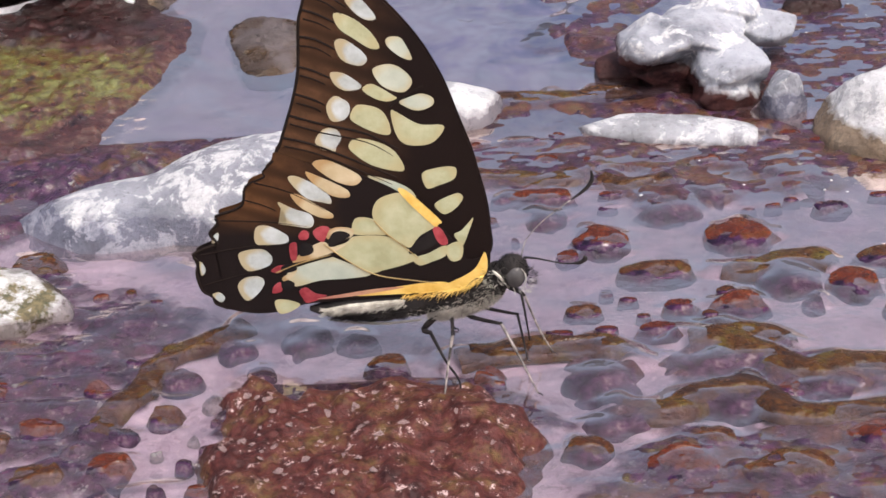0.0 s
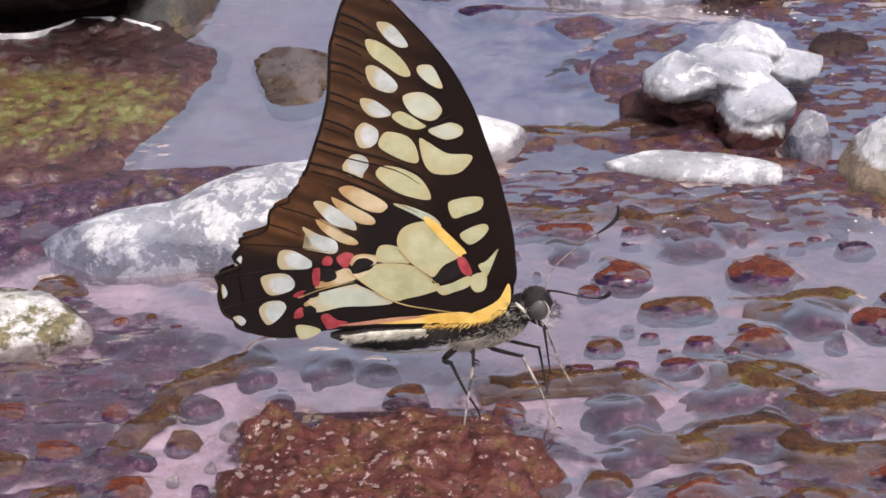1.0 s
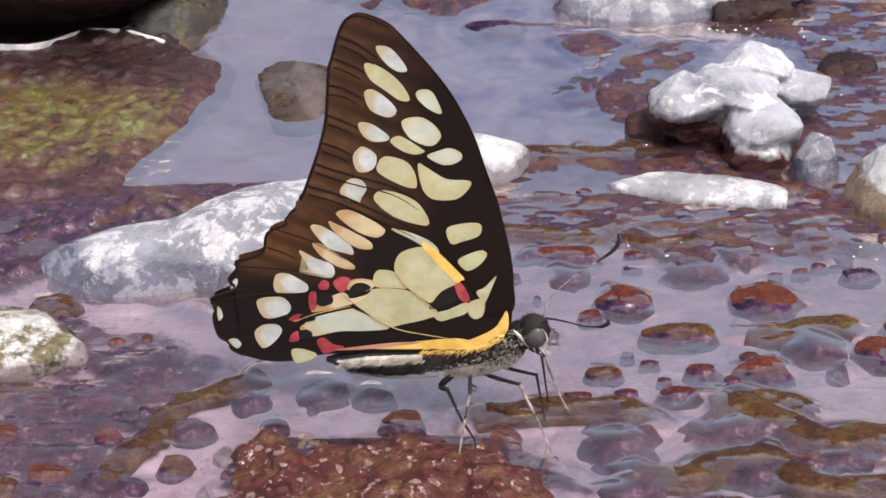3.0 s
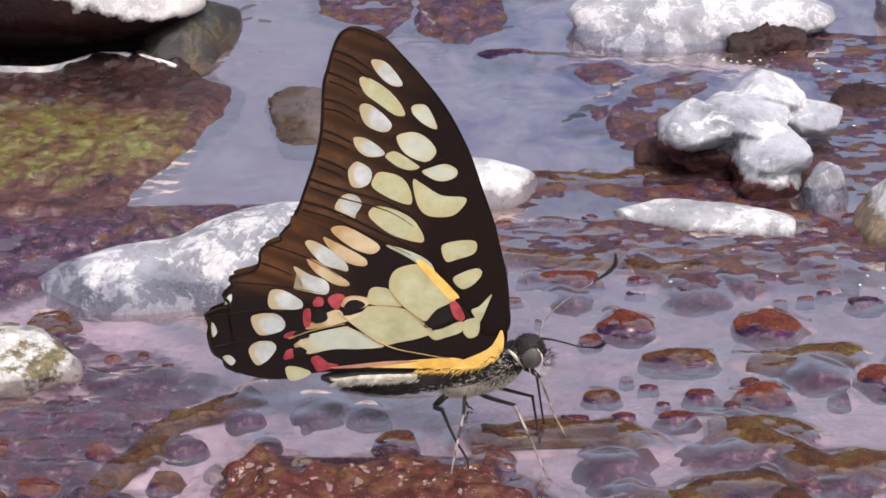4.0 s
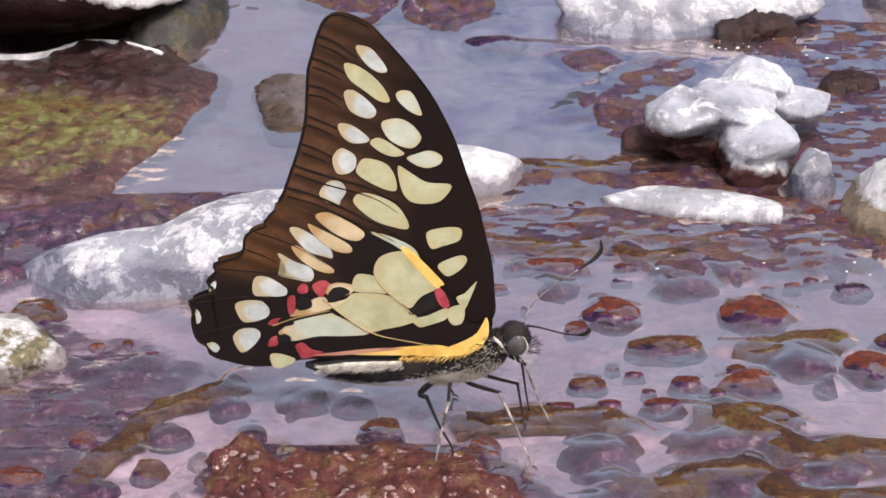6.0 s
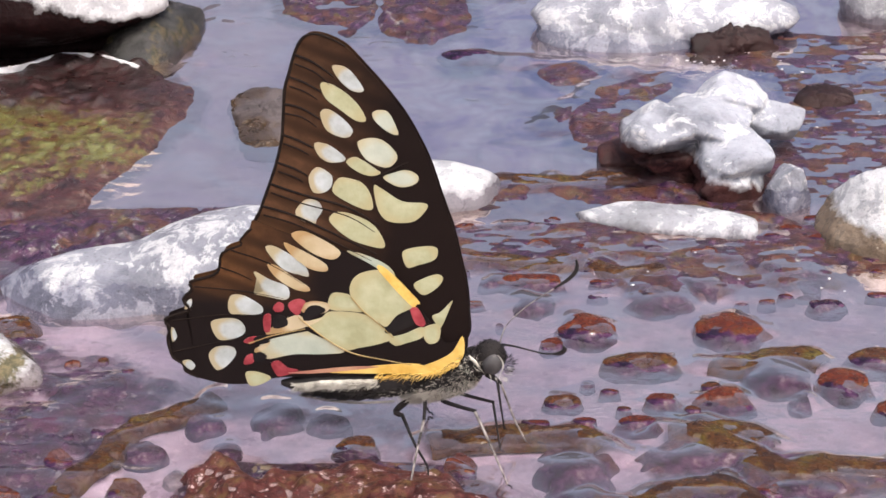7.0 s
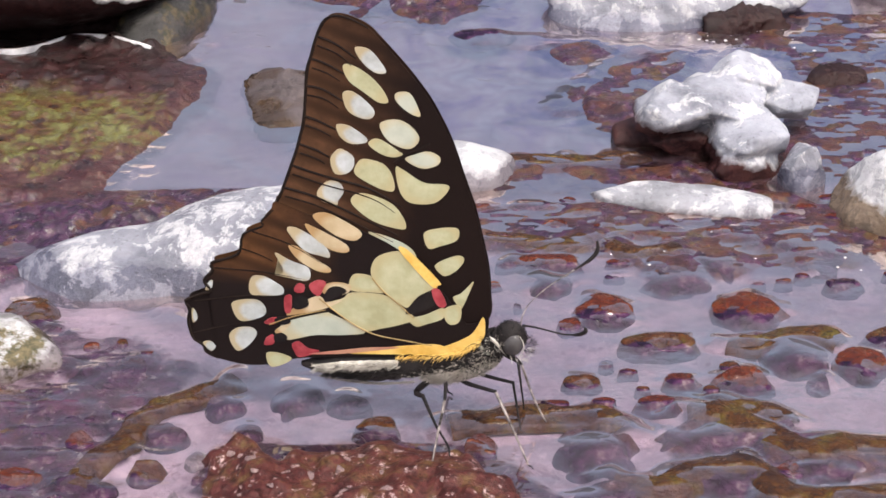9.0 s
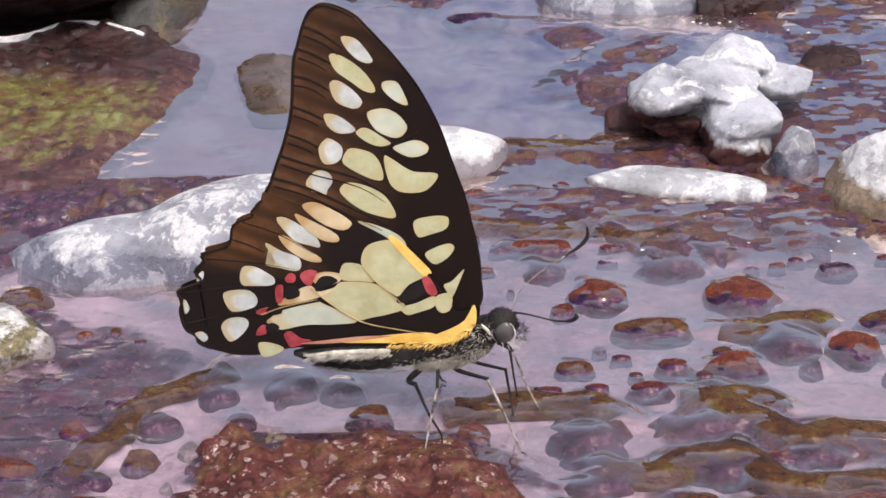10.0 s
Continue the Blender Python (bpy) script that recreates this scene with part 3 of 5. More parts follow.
def ridge_swell(cx, cy, points, width, height):
    """The swell over a winding ridge, steeper on its far side."""
    wx = cx + 0.25 * lattice_noise(cx, cy, 0.35, 35)
    wy = cy + 0.25 * lattice_noise(cx, cy, 0.35, 36)
    near = (cx > min(p[0] for p in points) - 0.8) & (cx < max(p[0] for p in points) + 0.8) & (cy > min(p[1] for p in points) - 0.8) & (cy < max(p[1] for p in points) + 0.8)
    z = np.zeros_like(cx)
    if near.any():
        far = np.full(near.sum(), 9.0)
        for (x0, y0), (x1, y1) in zip(points, points[1:]):
            dx, dy = x1 - x0, y1 - y0
            t = np.clip(((wx[near] - x0) * dx + (wy[near] - y0) * dy) / (dx * dx + dy * dy), 0, 1)
            off = wy[near] - y0 - t * dy
            far = np.minimum(far, np.hypot(wx[near] - x0 - t * dx, off * np.where(off < 0, 0.7, 1.1)))
        z[near] = height * np.clip(1 - (far / width) ** 2, 0, 1) ** 1.6
    return z


def film_height(cx, cy):
    """The height of the water film, all in cm."""
    near = np.clip((7 - np.abs(cx)) / 2, 0, 1) * np.clip((cy + 6) / 1, 0, 1) * np.clip((16 - cy) / 2, 0, 1)
    z = 0.012 * lattice_noise(cx, cy, 1.3, 11) + 0.005 * lattice_noise(cx, cy, 0.5, 12)
    swell = film_bumps(cx, cy, CRESTED + SUNKEN + NEAR_PEBBLES + RIFFLE, SWELL, 0.26)
    swell = np.maximum(swell, film_bumps(cx, cy, LEFT_CRESTED + LEFT_SUNKEN + SCREE, 0.6 * SWELL, 0.26))
    for key, points in RIDGES.items():
        swell = np.maximum(swell, ridge_swell(cx, cy, points, 0.40 if key in BROAD else 0.30, 0.09 if key in BROAD else 0.06))
    for points in FOLDS:
        swell = swell + ridge_swell(cx, cy, points, 0.42, 0.05)
    riffle = np.exp(-((cx - 3.8) / 3.0) ** 2 - ((cy - 3.3) / 1.1) ** 2) + 0.5 / (1 + np.exp(np.clip((cy + 2.3 + 0.12 * cx) / 0.3, -40, 40))) * (np.abs(cx) < 8)
    riffle = np.maximum(riffle, 1.7 / (1 + np.exp(np.clip(((cx + 3.5) + 0.5 * (cy + 1.0)) / 0.3, -40, 40))) * (cy < 1.2))
    riffle = np.maximum(riffle, 0.8 / (1 + np.exp(np.clip((5.2 - cx + 0.1 * (cy - 8)) / 0.3, -40, 40))) * (cy > 4.5))
    riffle = np.maximum(riffle, 0.16)
    swell += riffle * (0.055 * lattice_noise(cx * 0.5, cy, 0.36, 13) + 0.03 * lattice_noise(cx * 0.55, cy, 0.17, 14))
    return z + swell * near


def water_height(x, y):
    return film_height(x / CM, y / CM) * CM


def bare_share(cx, cy, bias=0.03):
    """Where rock comes out of the film: on the crests and the far sides of its swells, with streaky edges."""
    slope = (film_height(cx, cy + 0.03) - film_height(cx, cy - 0.03)) / 0.06
    streak = 0.26 * lattice_noise(cx * 0.5, cy, 0.22, 51) + 0.26 * lattice_noise(cx * 0.45, cy, 0.09, 52)
    return 1 / (1 + np.exp(np.clip((slope - bias - streak) / 0.03, -30, 30)))


# shoals of algae-grown rock that stand out of the water: outline in cm, how bare
SHOALS = []
SHOALS.append(([(-12, 11.2), (-8.67, 10.92), (-6.53, 10.63), (-4.87, 10.74), (-4.6, 9.72), (-4.12, 9.45), (-4.15, 8.39), (-4.62, 6.73), (-5.35, 4.82), (-8, 5), (-12, 5.2)], 1.3))
SHOALS.append(([(-12, 5.3), (-8, 5.1), (-5.11, 4.9), (-4.05, 5.07), (-2.1, 5.06), (-2.06, 4.52), (-4.18, 4.16), (-5.58, 2.76), (-6.63, 1.78), (-11, 3)], 0.35))
SHOALS.append(([(-2.79, 15.37), (-0.88, 15.34), (-0.87, 13.33), (-1.29, 12.05), (-2.38, 13.21)], 0.5))
SHOALS.append(([(-0.68, 13.93), (0.75, 14.37), (0.74, 12.3), (0.03, 11.76), (-0.59, 12.32)], 0.5))
SHOALS.append(([(1.58, 8.34), (1.84, 9.05), (2.59, 9.16), (2.46, 8.34), (1.87, 7.33), (1.24, 7.45)], -0.25))
SHOALS.append(([(2.49, 7.22), (2.6, 8.45), (3.09, 9.52), (5.03, 10.76), (3.59, 8.67), (3.4, 6.46), (3, 6.89)], -0.1))
SHOALS.append(([(1.98, 10.41), (2.67, 10.61), (3.03, 10.14), (2.34, 9.77)], 0))
SHOALS.append(([(0.78, 5.87), (2.9, 5.55), (4.21, 5.84), (5.55, 4.48), (4.12, 4.96), (2.87, 5.03), (1.02, 5.04)], 0.3))
SHOALS.append(([(3.31, 7.54), (6.07, 7.96), (5.92, 5.83), (4.9, 4.58), (3.67, 6.46)], -0.15))
SHOALS.append(([(4.59, 11.3), (6.48, 11.41), (6.04, 10.37), (4.75, 10.9)], 0.1))
# gravel and rock just under the film, bare on the crests of its ripples
THIN = []
THIN.append(([(6.4, 11.95), (9.5, 12.78), (9, 5), (6.0, 5.2), (5.6, 6.45), (5.9, 9.61)], 0.05))
THIN.append(([(0.4, 4.7), (7.2, 4.5), (7.2, 3), (4.93, 2.39), (3.04, 1.99), (2.57, 3.07), (0.5, 2.9)], 0.06))
THIN.append(([(-8, 0.9), (-5.39, 1.4), (-4.1, 0.9), (-3.1, 0.3), (-2.9, -0.5), (-3.4, -1.2), (-3.7, -2.0), (-3.9, -5), (-8, -5)], -0.10))
THIN.append(([(-2.9, -2.8), (-2.4, -1.8), (-1.7, -2), (-1.2, -1.8), (0.3, -1.75), (1.3, -2.4), (1.5, -3.1), (0, -2.7)], 0.04))
THIN.append(([(2.2, -3.2), (6.5, -3.2), (6.5, -5), (1.4, -5)], 0.0))
THIN.append(([(2.9, -1.5), (4.2, -1.5), (6.6, -2.2), (6.6, -2.6), (4.4, -2.6), (2.9, -2.2)], -0.14))


def within(cx, cy, corners):
    """Signed distance to the edge of an outline, positive inside."""
    far, inside = np.full_like(cx, 99.0), np.zeros(cx.shape, dtype=bool)
    for (x0, y0), (x1, y1) in zip(corners, corners[1:] + corners[:1]):
        dx, dy = x1 - x0, y1 - y0
        t = np.clip(((cx - x0) * dx + (cy - y0) * dy) / (dx * dx + dy * dy), 0, 1)
        far = np.minimum(far, np.hypot(cx - x0 - t * dx, cy - y0 - t * dy))
        inside ^= ((y0 > cy) != (y1 > cy)) & (cx < dx * (cy - y0) / (dy if dy else 1e-9) + x0)
    return np.where(inside, far, -far)


def bed_height(x, y):
    cx, cy = x / CM, y / CM
    film = film_height(cx, cy)
    z = -0.12 + 0.08 * lattice_noise(cx, cy, 1.6, 1) + 0.12 * lattice_noise(cx, cy, 0.55, 2) + 0.05 * lattice_noise(cx, cy, 0.2, 3)
    deep = np.exp(-((cx - 0.5) / 2.6) ** 2 - ((cy - 9.3) / 2.6) ** 2)
    z = np.minimum(z - deep * 0.4, -0.10 + 0.2 * (z + 0.10))
    # algae-grown ground that stands out of the water film, lumpy, its edge uneven
    speck = 0.9 * lattice_noise(cx, cy, 1.5, 7) + 0.9 * lattice_noise(cx * 0.75, cy, 0.62, 4) + 0.4 * lattice_noise(cx * 0.7, cy, 0.27, 5) + 0.15 * lattice_noise(cx, cy, 0.11, 6)
    lumps = 0.16 * lattice_noise(cx, cy, 0.6, 71) + 0.09 * lattice_noise(cx, cy, 0.23, 72) + 0.05 * lattice_noise(cx, cy, 0.11, 73)
    bare = np.full_like(cx, -1.5)
    for corners, share in SHOALS:
        near = (cx > min(q[0] for q in corners) - 1) & (cx < max(q[0] for q in corners) + 1) & (cy > min(q[1] for q in corners) - 1) & (cy < max(q[1] for q in corners) + 1)
        if near.any():
            bare[near] = np.maximum(bare[near], 1.5 * np.clip(within(cx[near], cy[near], corners) / 0.35, -3, 0) + share)
    up = bare + speck
    z = np.where(bare > -1.4, np.maximum(z, film + np.clip(0.07 * up, -0.4, 0.045) + np.maximum(lumps + 0.03, 0) * np.clip(up * 1.5, 0, 1)), z)
    for corners, bias in THIN:
        near = (cx > min(q[0] for q in corners) - 0.4) & (cx < max(q[0] for q in corners) + 0.4) & (cy > min(q[1] for q in corners) - 0.4) & (cy < max(q[1] for q in corners) + 0.4)
        px, py = cx[near], cy[near]
        inside = np.clip(within(px + 0.5 * lattice_noise(px, py, 0.5, 74), py + 0.5 * lattice_noise(px, py, 0.5, 75), corners) / 0.3 + 0.5, 0, 1)
        rise = film[near] - 0.035 + 0.047 * bare_share(px, py, bias) + 0.02 * lattice_noise(px, py, 0.13, 76)
        z[near] = np.maximum(z[near], z[near] + (rise - z[near]) * inside)
    # the banks of the stream and the wooded hillside beyond
    out = np.hypot(cx, cy)
    bank, hill = np.clip((out - 60) / 200, 0, 1), np.clip((out - 300) / 6000, 0, 1)
    return (z + bank * (25 + 20 * lattice_noise(cx, cy, 60, 8)) + hill * (1500 + 800 * lattice_noise(cx, cy, 1500, 9))) * CM


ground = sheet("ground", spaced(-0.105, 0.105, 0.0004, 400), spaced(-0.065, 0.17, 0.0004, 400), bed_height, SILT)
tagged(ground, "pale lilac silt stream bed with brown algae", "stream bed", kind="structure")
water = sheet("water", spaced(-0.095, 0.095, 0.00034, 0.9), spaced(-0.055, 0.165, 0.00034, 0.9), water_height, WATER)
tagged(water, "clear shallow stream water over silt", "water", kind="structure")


# ---- stones ----
def broken_rock(blocks):
    """A rock of several angular blocks grown together: centre, half axes in cm, turn, seed."""
    bm = bmesh.new()
    for centre, axes, turn, seed in blocks:
        dice, one = random.Random(seed), bmesh.new()
        for _ in range(15):
            d = Vector((dice.gauss(0, 1), dice.gauss(0, 1), dice.gauss(0, 1))).normalized() * dice.uniform(0.95, 1.12)
            one.verts.new((d.x * axes[0], d.y * axes[1], d.z * axes[2]))
        bmesh.ops.convex_hull(one, input=one.verts[:])
        bmesh.ops.delete(one, geom=[v for v in one.verts if not v.link_faces], context="VERTS")
        for _ in range(4):
            bmesh.ops.subdivide_edges(one, edges=one.edges[:], cuts=1, use_grid_fill=True)
            bmesh.ops.triangulate(one, faces=[f for f in one.faces if len(f.verts) > 3])
        for _ in range(3):
            bmesh.ops.smooth_vert(one, verts=one.verts[:], factor=0.5, use_axis_x=True, use_axis_y=True, use_axis_z=True)
        spin = Matrix.Rotation(radians(turn), 3, "Z")
        one.normal_update()
        moved = []
        for v in one.verts:
            q = Vector(v.co) * 1.9 + Vector((seed, 0, seed))
            moved.append(spin @ (v.co + v.normal * (0.035 * noise.fractal(q, 0.9, 2.1, 6) + 0.02 * noise.fractal(q * 4, 0.9, 2.1, 3))) + Vector(centre))
        index = {v: bm.verts.new(p * CM) for v, p in zip(one.verts, moved)}
        for f in one.faces:
            corners = [index[v] for v in f.verts]
            if not bm.faces.get(corners):
                bm.faces.new(corners)
        one.free()
    bmesh.ops.recalc_face_normals(bm, faces=bm.faces)
    return bm


stone("boulder", "pale grey whale-backed boulder half under water", (-2.4, 2.9, 0.0),
      [(0.7, 0.15, -0.1, 2.6, 1.4, 1.0, 8), (-1.6, -0.25, -0.12, 2.0, 0.95, 0.60, 12), (-0.3, -0.9, -0.48, 1.9, 0.9, 0.40, 12)], STONE_GREY, 3, 0.015, 0.007, cuts=5)
stone("boulder", "white rounded stone just above the water", (-0.15, 5.5, 0.0), [(0, 0, 0, 1.66, 0.7, 0.52, 0)], STONE_WHITE, 5, 0.02, 0.008, cuts=3)
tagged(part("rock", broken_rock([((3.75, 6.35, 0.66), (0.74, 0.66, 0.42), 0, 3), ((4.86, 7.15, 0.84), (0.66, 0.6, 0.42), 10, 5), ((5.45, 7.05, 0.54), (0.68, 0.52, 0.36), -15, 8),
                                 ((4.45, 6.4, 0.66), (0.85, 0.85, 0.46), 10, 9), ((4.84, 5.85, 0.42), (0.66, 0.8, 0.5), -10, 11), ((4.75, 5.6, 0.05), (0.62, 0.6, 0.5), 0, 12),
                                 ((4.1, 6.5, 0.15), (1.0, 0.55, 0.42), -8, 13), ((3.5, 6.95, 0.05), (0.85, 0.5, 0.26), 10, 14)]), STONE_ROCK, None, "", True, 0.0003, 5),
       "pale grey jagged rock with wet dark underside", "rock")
stone("stone", "small grey wedge stone leaning on a rock", (5.57, 5.2, 0.1), [(0, 0, 0.05, 0.34, 0.45, 0.56, 20)], STONE_GREY, 9, 0.05, 0.02, 5, cuts=12, deep=0.66)
stone("stone", "flat pale stone slab at the water line", (3.8, 4.55, 0.0), [(0, 0, 0, 1.68, 0.45, 0.2, -14)], STONE_SLAB, 10, 0.03, 0.01, cuts=8)
stone("boulder", "large pale rounded boulder with wet foot", (4.4, 12.4, 0.25), [(0, 0, 0.0, 2.4, 1.0, 0.52, -2), (-0.7, -0.35, -0.35, 1.7, 0.9, 0.45, 0)], STONE_FAR, 12, 0.035, 0.014)
stone("stone", "dark red-brown wet stone wedged under a boulder", (5.5, 11.45, 0.0), [(0, 0, 0, 1.0, 0.4, 0.34, 4)], STONE_DARK, 43, 0.09, 0.05, cuts=8)
stone("stone", "dark wet stone at the water line", (6.75, 9.1, 0.0), [(0, 0, 0, 0.55, 0.4, 0.22, 10)], STONE_DARK, 44, 0.08, 0.04, cuts=6)
stone("boulder", "grey-green wet stone with water sliding past", (-4.75, 12.0, -0.1), [(0, 0, 0, 0.75, 1.7, 0.75, -14)], STONE_SLICK, 45, 0.04, 0.02, cuts=6)
stone("boulder", "bright white boulder with brown wet base", (7.1, 4.3, 0.0), [(0, 0, 0, 1.2, 1.1, 0.95, 0)], STONE_BANK, 14, 0.05, 0.015, cuts=8)
stone("boulder", "white-topped boulder with wet overhang blackened by painted shade", (-7.2, 11.75, 0.55), [(0, 0, 0.55, 3.0, 1.9, 0.95, 4), (0.1, 0.55, -0.35, 2.8, 1.4, 0.85, 0), (0, 0.8, 1.3, 2.6, 1.2, 1.4, 0)], STONE_OVERHANG, 16, 0.03, 0.015, cuts=8)
stone("boulder", "bright white stone beyond the boulder", (8.6, 13.2, 0.2), [(0, 0, 0, 0.9, 0.8, 1.0, 0)], STONE_WHITE, 17, 0.05, 0.02, 4, cuts=6)
stone("stone", "pale stone with olive streak and green moss", (-6.0, 0.5, 0.0), [(0, 0, 0, 1.4, 0.85, 0.42, -30)], STONE_MOSSY, 18, 0.05, 0.02, cuts=8)


def crumbly_rock():
    """A low rock with a broken edge and a crumbly, pitted back."""
    corners = [(-2.75, -4.0), (-2.62, -2.95), (-2.58, -2.1), (-2.25, -1.92), (-1.72, -2.3), (-1.3, -2.05), (-0.5, -1.92), (-0.1, -2.1), (0.5, -2.4),
               (1.05, -3.05), (1.1, -3.45), (0.8, -3.95), (0.7, -4.8), (0.6, -6.2), (-2.6, -6.2)]
    xs, ys = np.meshgrid(np.arange(-3.4, 2.0, 0.035), np.arange(-6.4, -1.5, 0.035))
    wx, wy = xs + 0.3 * lattice_noise(xs, ys, 0.3, 61), ys + 0.3 * lattice_noise(xs, ys, 0.3, 62)
    d = within(wx, wy, corners)
    lumps = 0.24 * lattice_noise(xs, ys, 0.6, 63) + 0.13 * lattice_noise(xs, ys, 0.28, 64) + 0.06 * lattice_noise(xs, ys, 0.13, 65) + 0.03 * lattice_noise(xs, ys, 0.07, 66)
    z = np.where(d > 0, 0.05 + 0.22 * np.sqrt(np.clip(d / 0.6, 0, 1)), 0.05 + 1.2 * d) + lumps * np.clip(0.4 + d / 0.3, 0, 1)
    z = np.maximum(z, -0.3)
    bm = bmesh.new()
    grid = [[bm.verts.new((xs[i, j] * CM, ys[i, j] * CM, z[i, j] * CM)) for j in range(xs.shape[1])] for i in range(xs.shape[0])]
    for i in range(xs.shape[0] - 1):
        for j in range(xs.shape[1] - 1):
            if max(z[i, j], z[i + 1, j], z[i, j + 1], z[i + 1, j + 1]) > -0.29:
                bm.faces.new((grid[i][j], grid[i][j + 1], grid[i + 1][j + 1], grid[i + 1][j]))
    bmesh.ops.delete(bm, geom=[v for v in bm.verts if not v.link_faces], context="VERTS")
    return bm, xs, ys, z


def chip_mesh(seed):
    """A small angular chip of stone, one unit across."""
    dice, bm = random.Random(seed), bmesh.new()
    for _ in range(12):
        d = Vector((dice.gauss(0, 1), dice.gauss(0, 1), dice.gauss(0, 0.6))).normalized() * dice.uniform(0.8, 1.0)
        bm.verts.new((d.x, d.y, d.z * 0.7))
    bmesh.ops.convex_hull(bm, input=bm.verts[:])
    bmesh.ops.delete(bm, geom=[v for v in bm.verts if not v.link_faces], context="VERTS")
    me = bpy.data.meshes.new("chip")
    bm.to_mesh(me)
    bm.free()
    me.materials.append(CHIP)
    return me


made, gx, gy, gz = crumbly_rock()
red_rock = tagged(part("rock", made, RED_ROCK, None, "", True), "red-brown crumbly wet rock with pale chips and mossy edge", "rock")
dice, kinds = random.Random(77), [chip_mesh(q) for q in range(6)]
for _ in range(700):
    i, j = dice.randrange(5, gx.shape[0] - 5), dice.randrange(5, gx.shape[1] - 5)
    if gz[i, j] < 0.12 or gx[i, j] > -0.9 + dice.gauss(0, 0.6):
        continue
    chip = new("chip", dice.choice(kinds))
    chip.parent = red_rock
    r = dice.choice((0.015, 0.02, 0.025, 0.03, 0.04, 0.06, 0.08)) * CM
    chip.matrix_basis = pose(gx[i, j] * CM, gy[i, j] * CM, gz[i, j] * CM, dice.uniform(-25, 25), dice.uniform(-25, 25), dice.uniform(0, 360)) @ Matrix.Diagonal((r, r * 0.8, r * 0.8, 1))
stone("stone", "grey-brown wet stone with olive rim", (-2.35, 8.5, -0.13), [(0, 0, 0, 0.88, 1.5, 0.3, 8)], STONE_RIM, 35, 0.08, 0.045, cuts=8)
# low dark stone stands in for a dark reflection on the water
stone("stone", "flat grey stone standing for a dark reflection on the water", (0.9, 11.1, -0.075), [(0, 0, 0, 0.62, 0.35, 0.14, 0)], PURPLE_PEBBLE, 33, 0.06, 0.02, 4)


def low_pebble(px, py, a, b, bias, seed):
    """A low, worn stone in the bed, its back just under the swell of the film and bare beyond its crest."""
    big = max(a, b)
    count, segs = (26, 72) if big > 0.3 else (18, 48) if big > 0.15 else (10, 28)
    r = np.linspace(0, 1.15, count + 1)[1:, None]
    t = np.linspace(0, 2 * np.pi, segs, endpoint=False)[None, :]
    x, y = np.r_[0.0, (np.cos(t) * r * a).ravel()], np.r_[0.0, (np.sin(t) * r * b).ravel()]
    film = film_height((px + x)[None], (py + y)[None])[0]
    out = np.hypot(x / a, y / b)
    rise = bare_share((px + x)[None], (py + y)[None], bias)[0] * np.clip((1.02 - out) / 0.25, 0, 1) if bias is not None else 0.0
    z = film - 0.024 + 0.040 * rise + 0.018 * lattice_noise(x + seed, y, 0.14, 42) + 0.010 * lattice_noise(x + seed, y, 0.06, 44) - 0.7 * np.maximum(out - 0.74 + 0.4 * lattice_noise(x + seed, y, 0.2, 45), 0)
    bm = bmesh.new()
    v = [bm.verts.new((p * CM, q * CM, h * CM)) for p, q, h in zip(x, y, z)]
    for j in range(segs):
        bm.faces.new((v[0], v[1 + j], v[1 + (j + 1) % segs]))
    for i in range(count - 1):
        for j in range(segs):
            m, n = 1 + i * segs, 1 + (i + 1) * segs
            bm.faces.new((v[m + j], v[n + j], v[n + (j + 1) % segs], v[m + (j + 1) % segs]))
    return bm


k = 30
shallow = "pebbles in the shallow water"
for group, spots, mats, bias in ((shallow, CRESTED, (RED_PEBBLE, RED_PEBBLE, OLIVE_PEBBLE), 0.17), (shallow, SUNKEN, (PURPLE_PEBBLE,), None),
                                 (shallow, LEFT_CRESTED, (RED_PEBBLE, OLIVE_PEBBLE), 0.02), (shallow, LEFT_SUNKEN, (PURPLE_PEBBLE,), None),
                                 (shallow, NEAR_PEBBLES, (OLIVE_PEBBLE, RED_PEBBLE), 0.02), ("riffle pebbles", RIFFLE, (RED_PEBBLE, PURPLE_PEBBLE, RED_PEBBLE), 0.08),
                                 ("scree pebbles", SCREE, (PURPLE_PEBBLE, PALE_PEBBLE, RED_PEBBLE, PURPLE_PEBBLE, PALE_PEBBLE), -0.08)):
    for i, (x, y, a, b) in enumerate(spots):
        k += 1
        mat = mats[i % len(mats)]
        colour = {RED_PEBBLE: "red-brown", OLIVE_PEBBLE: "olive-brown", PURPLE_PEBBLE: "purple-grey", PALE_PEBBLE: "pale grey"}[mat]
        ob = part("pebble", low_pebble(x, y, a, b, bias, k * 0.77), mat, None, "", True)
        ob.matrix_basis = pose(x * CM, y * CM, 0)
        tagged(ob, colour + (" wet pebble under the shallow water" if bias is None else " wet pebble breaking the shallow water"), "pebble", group)


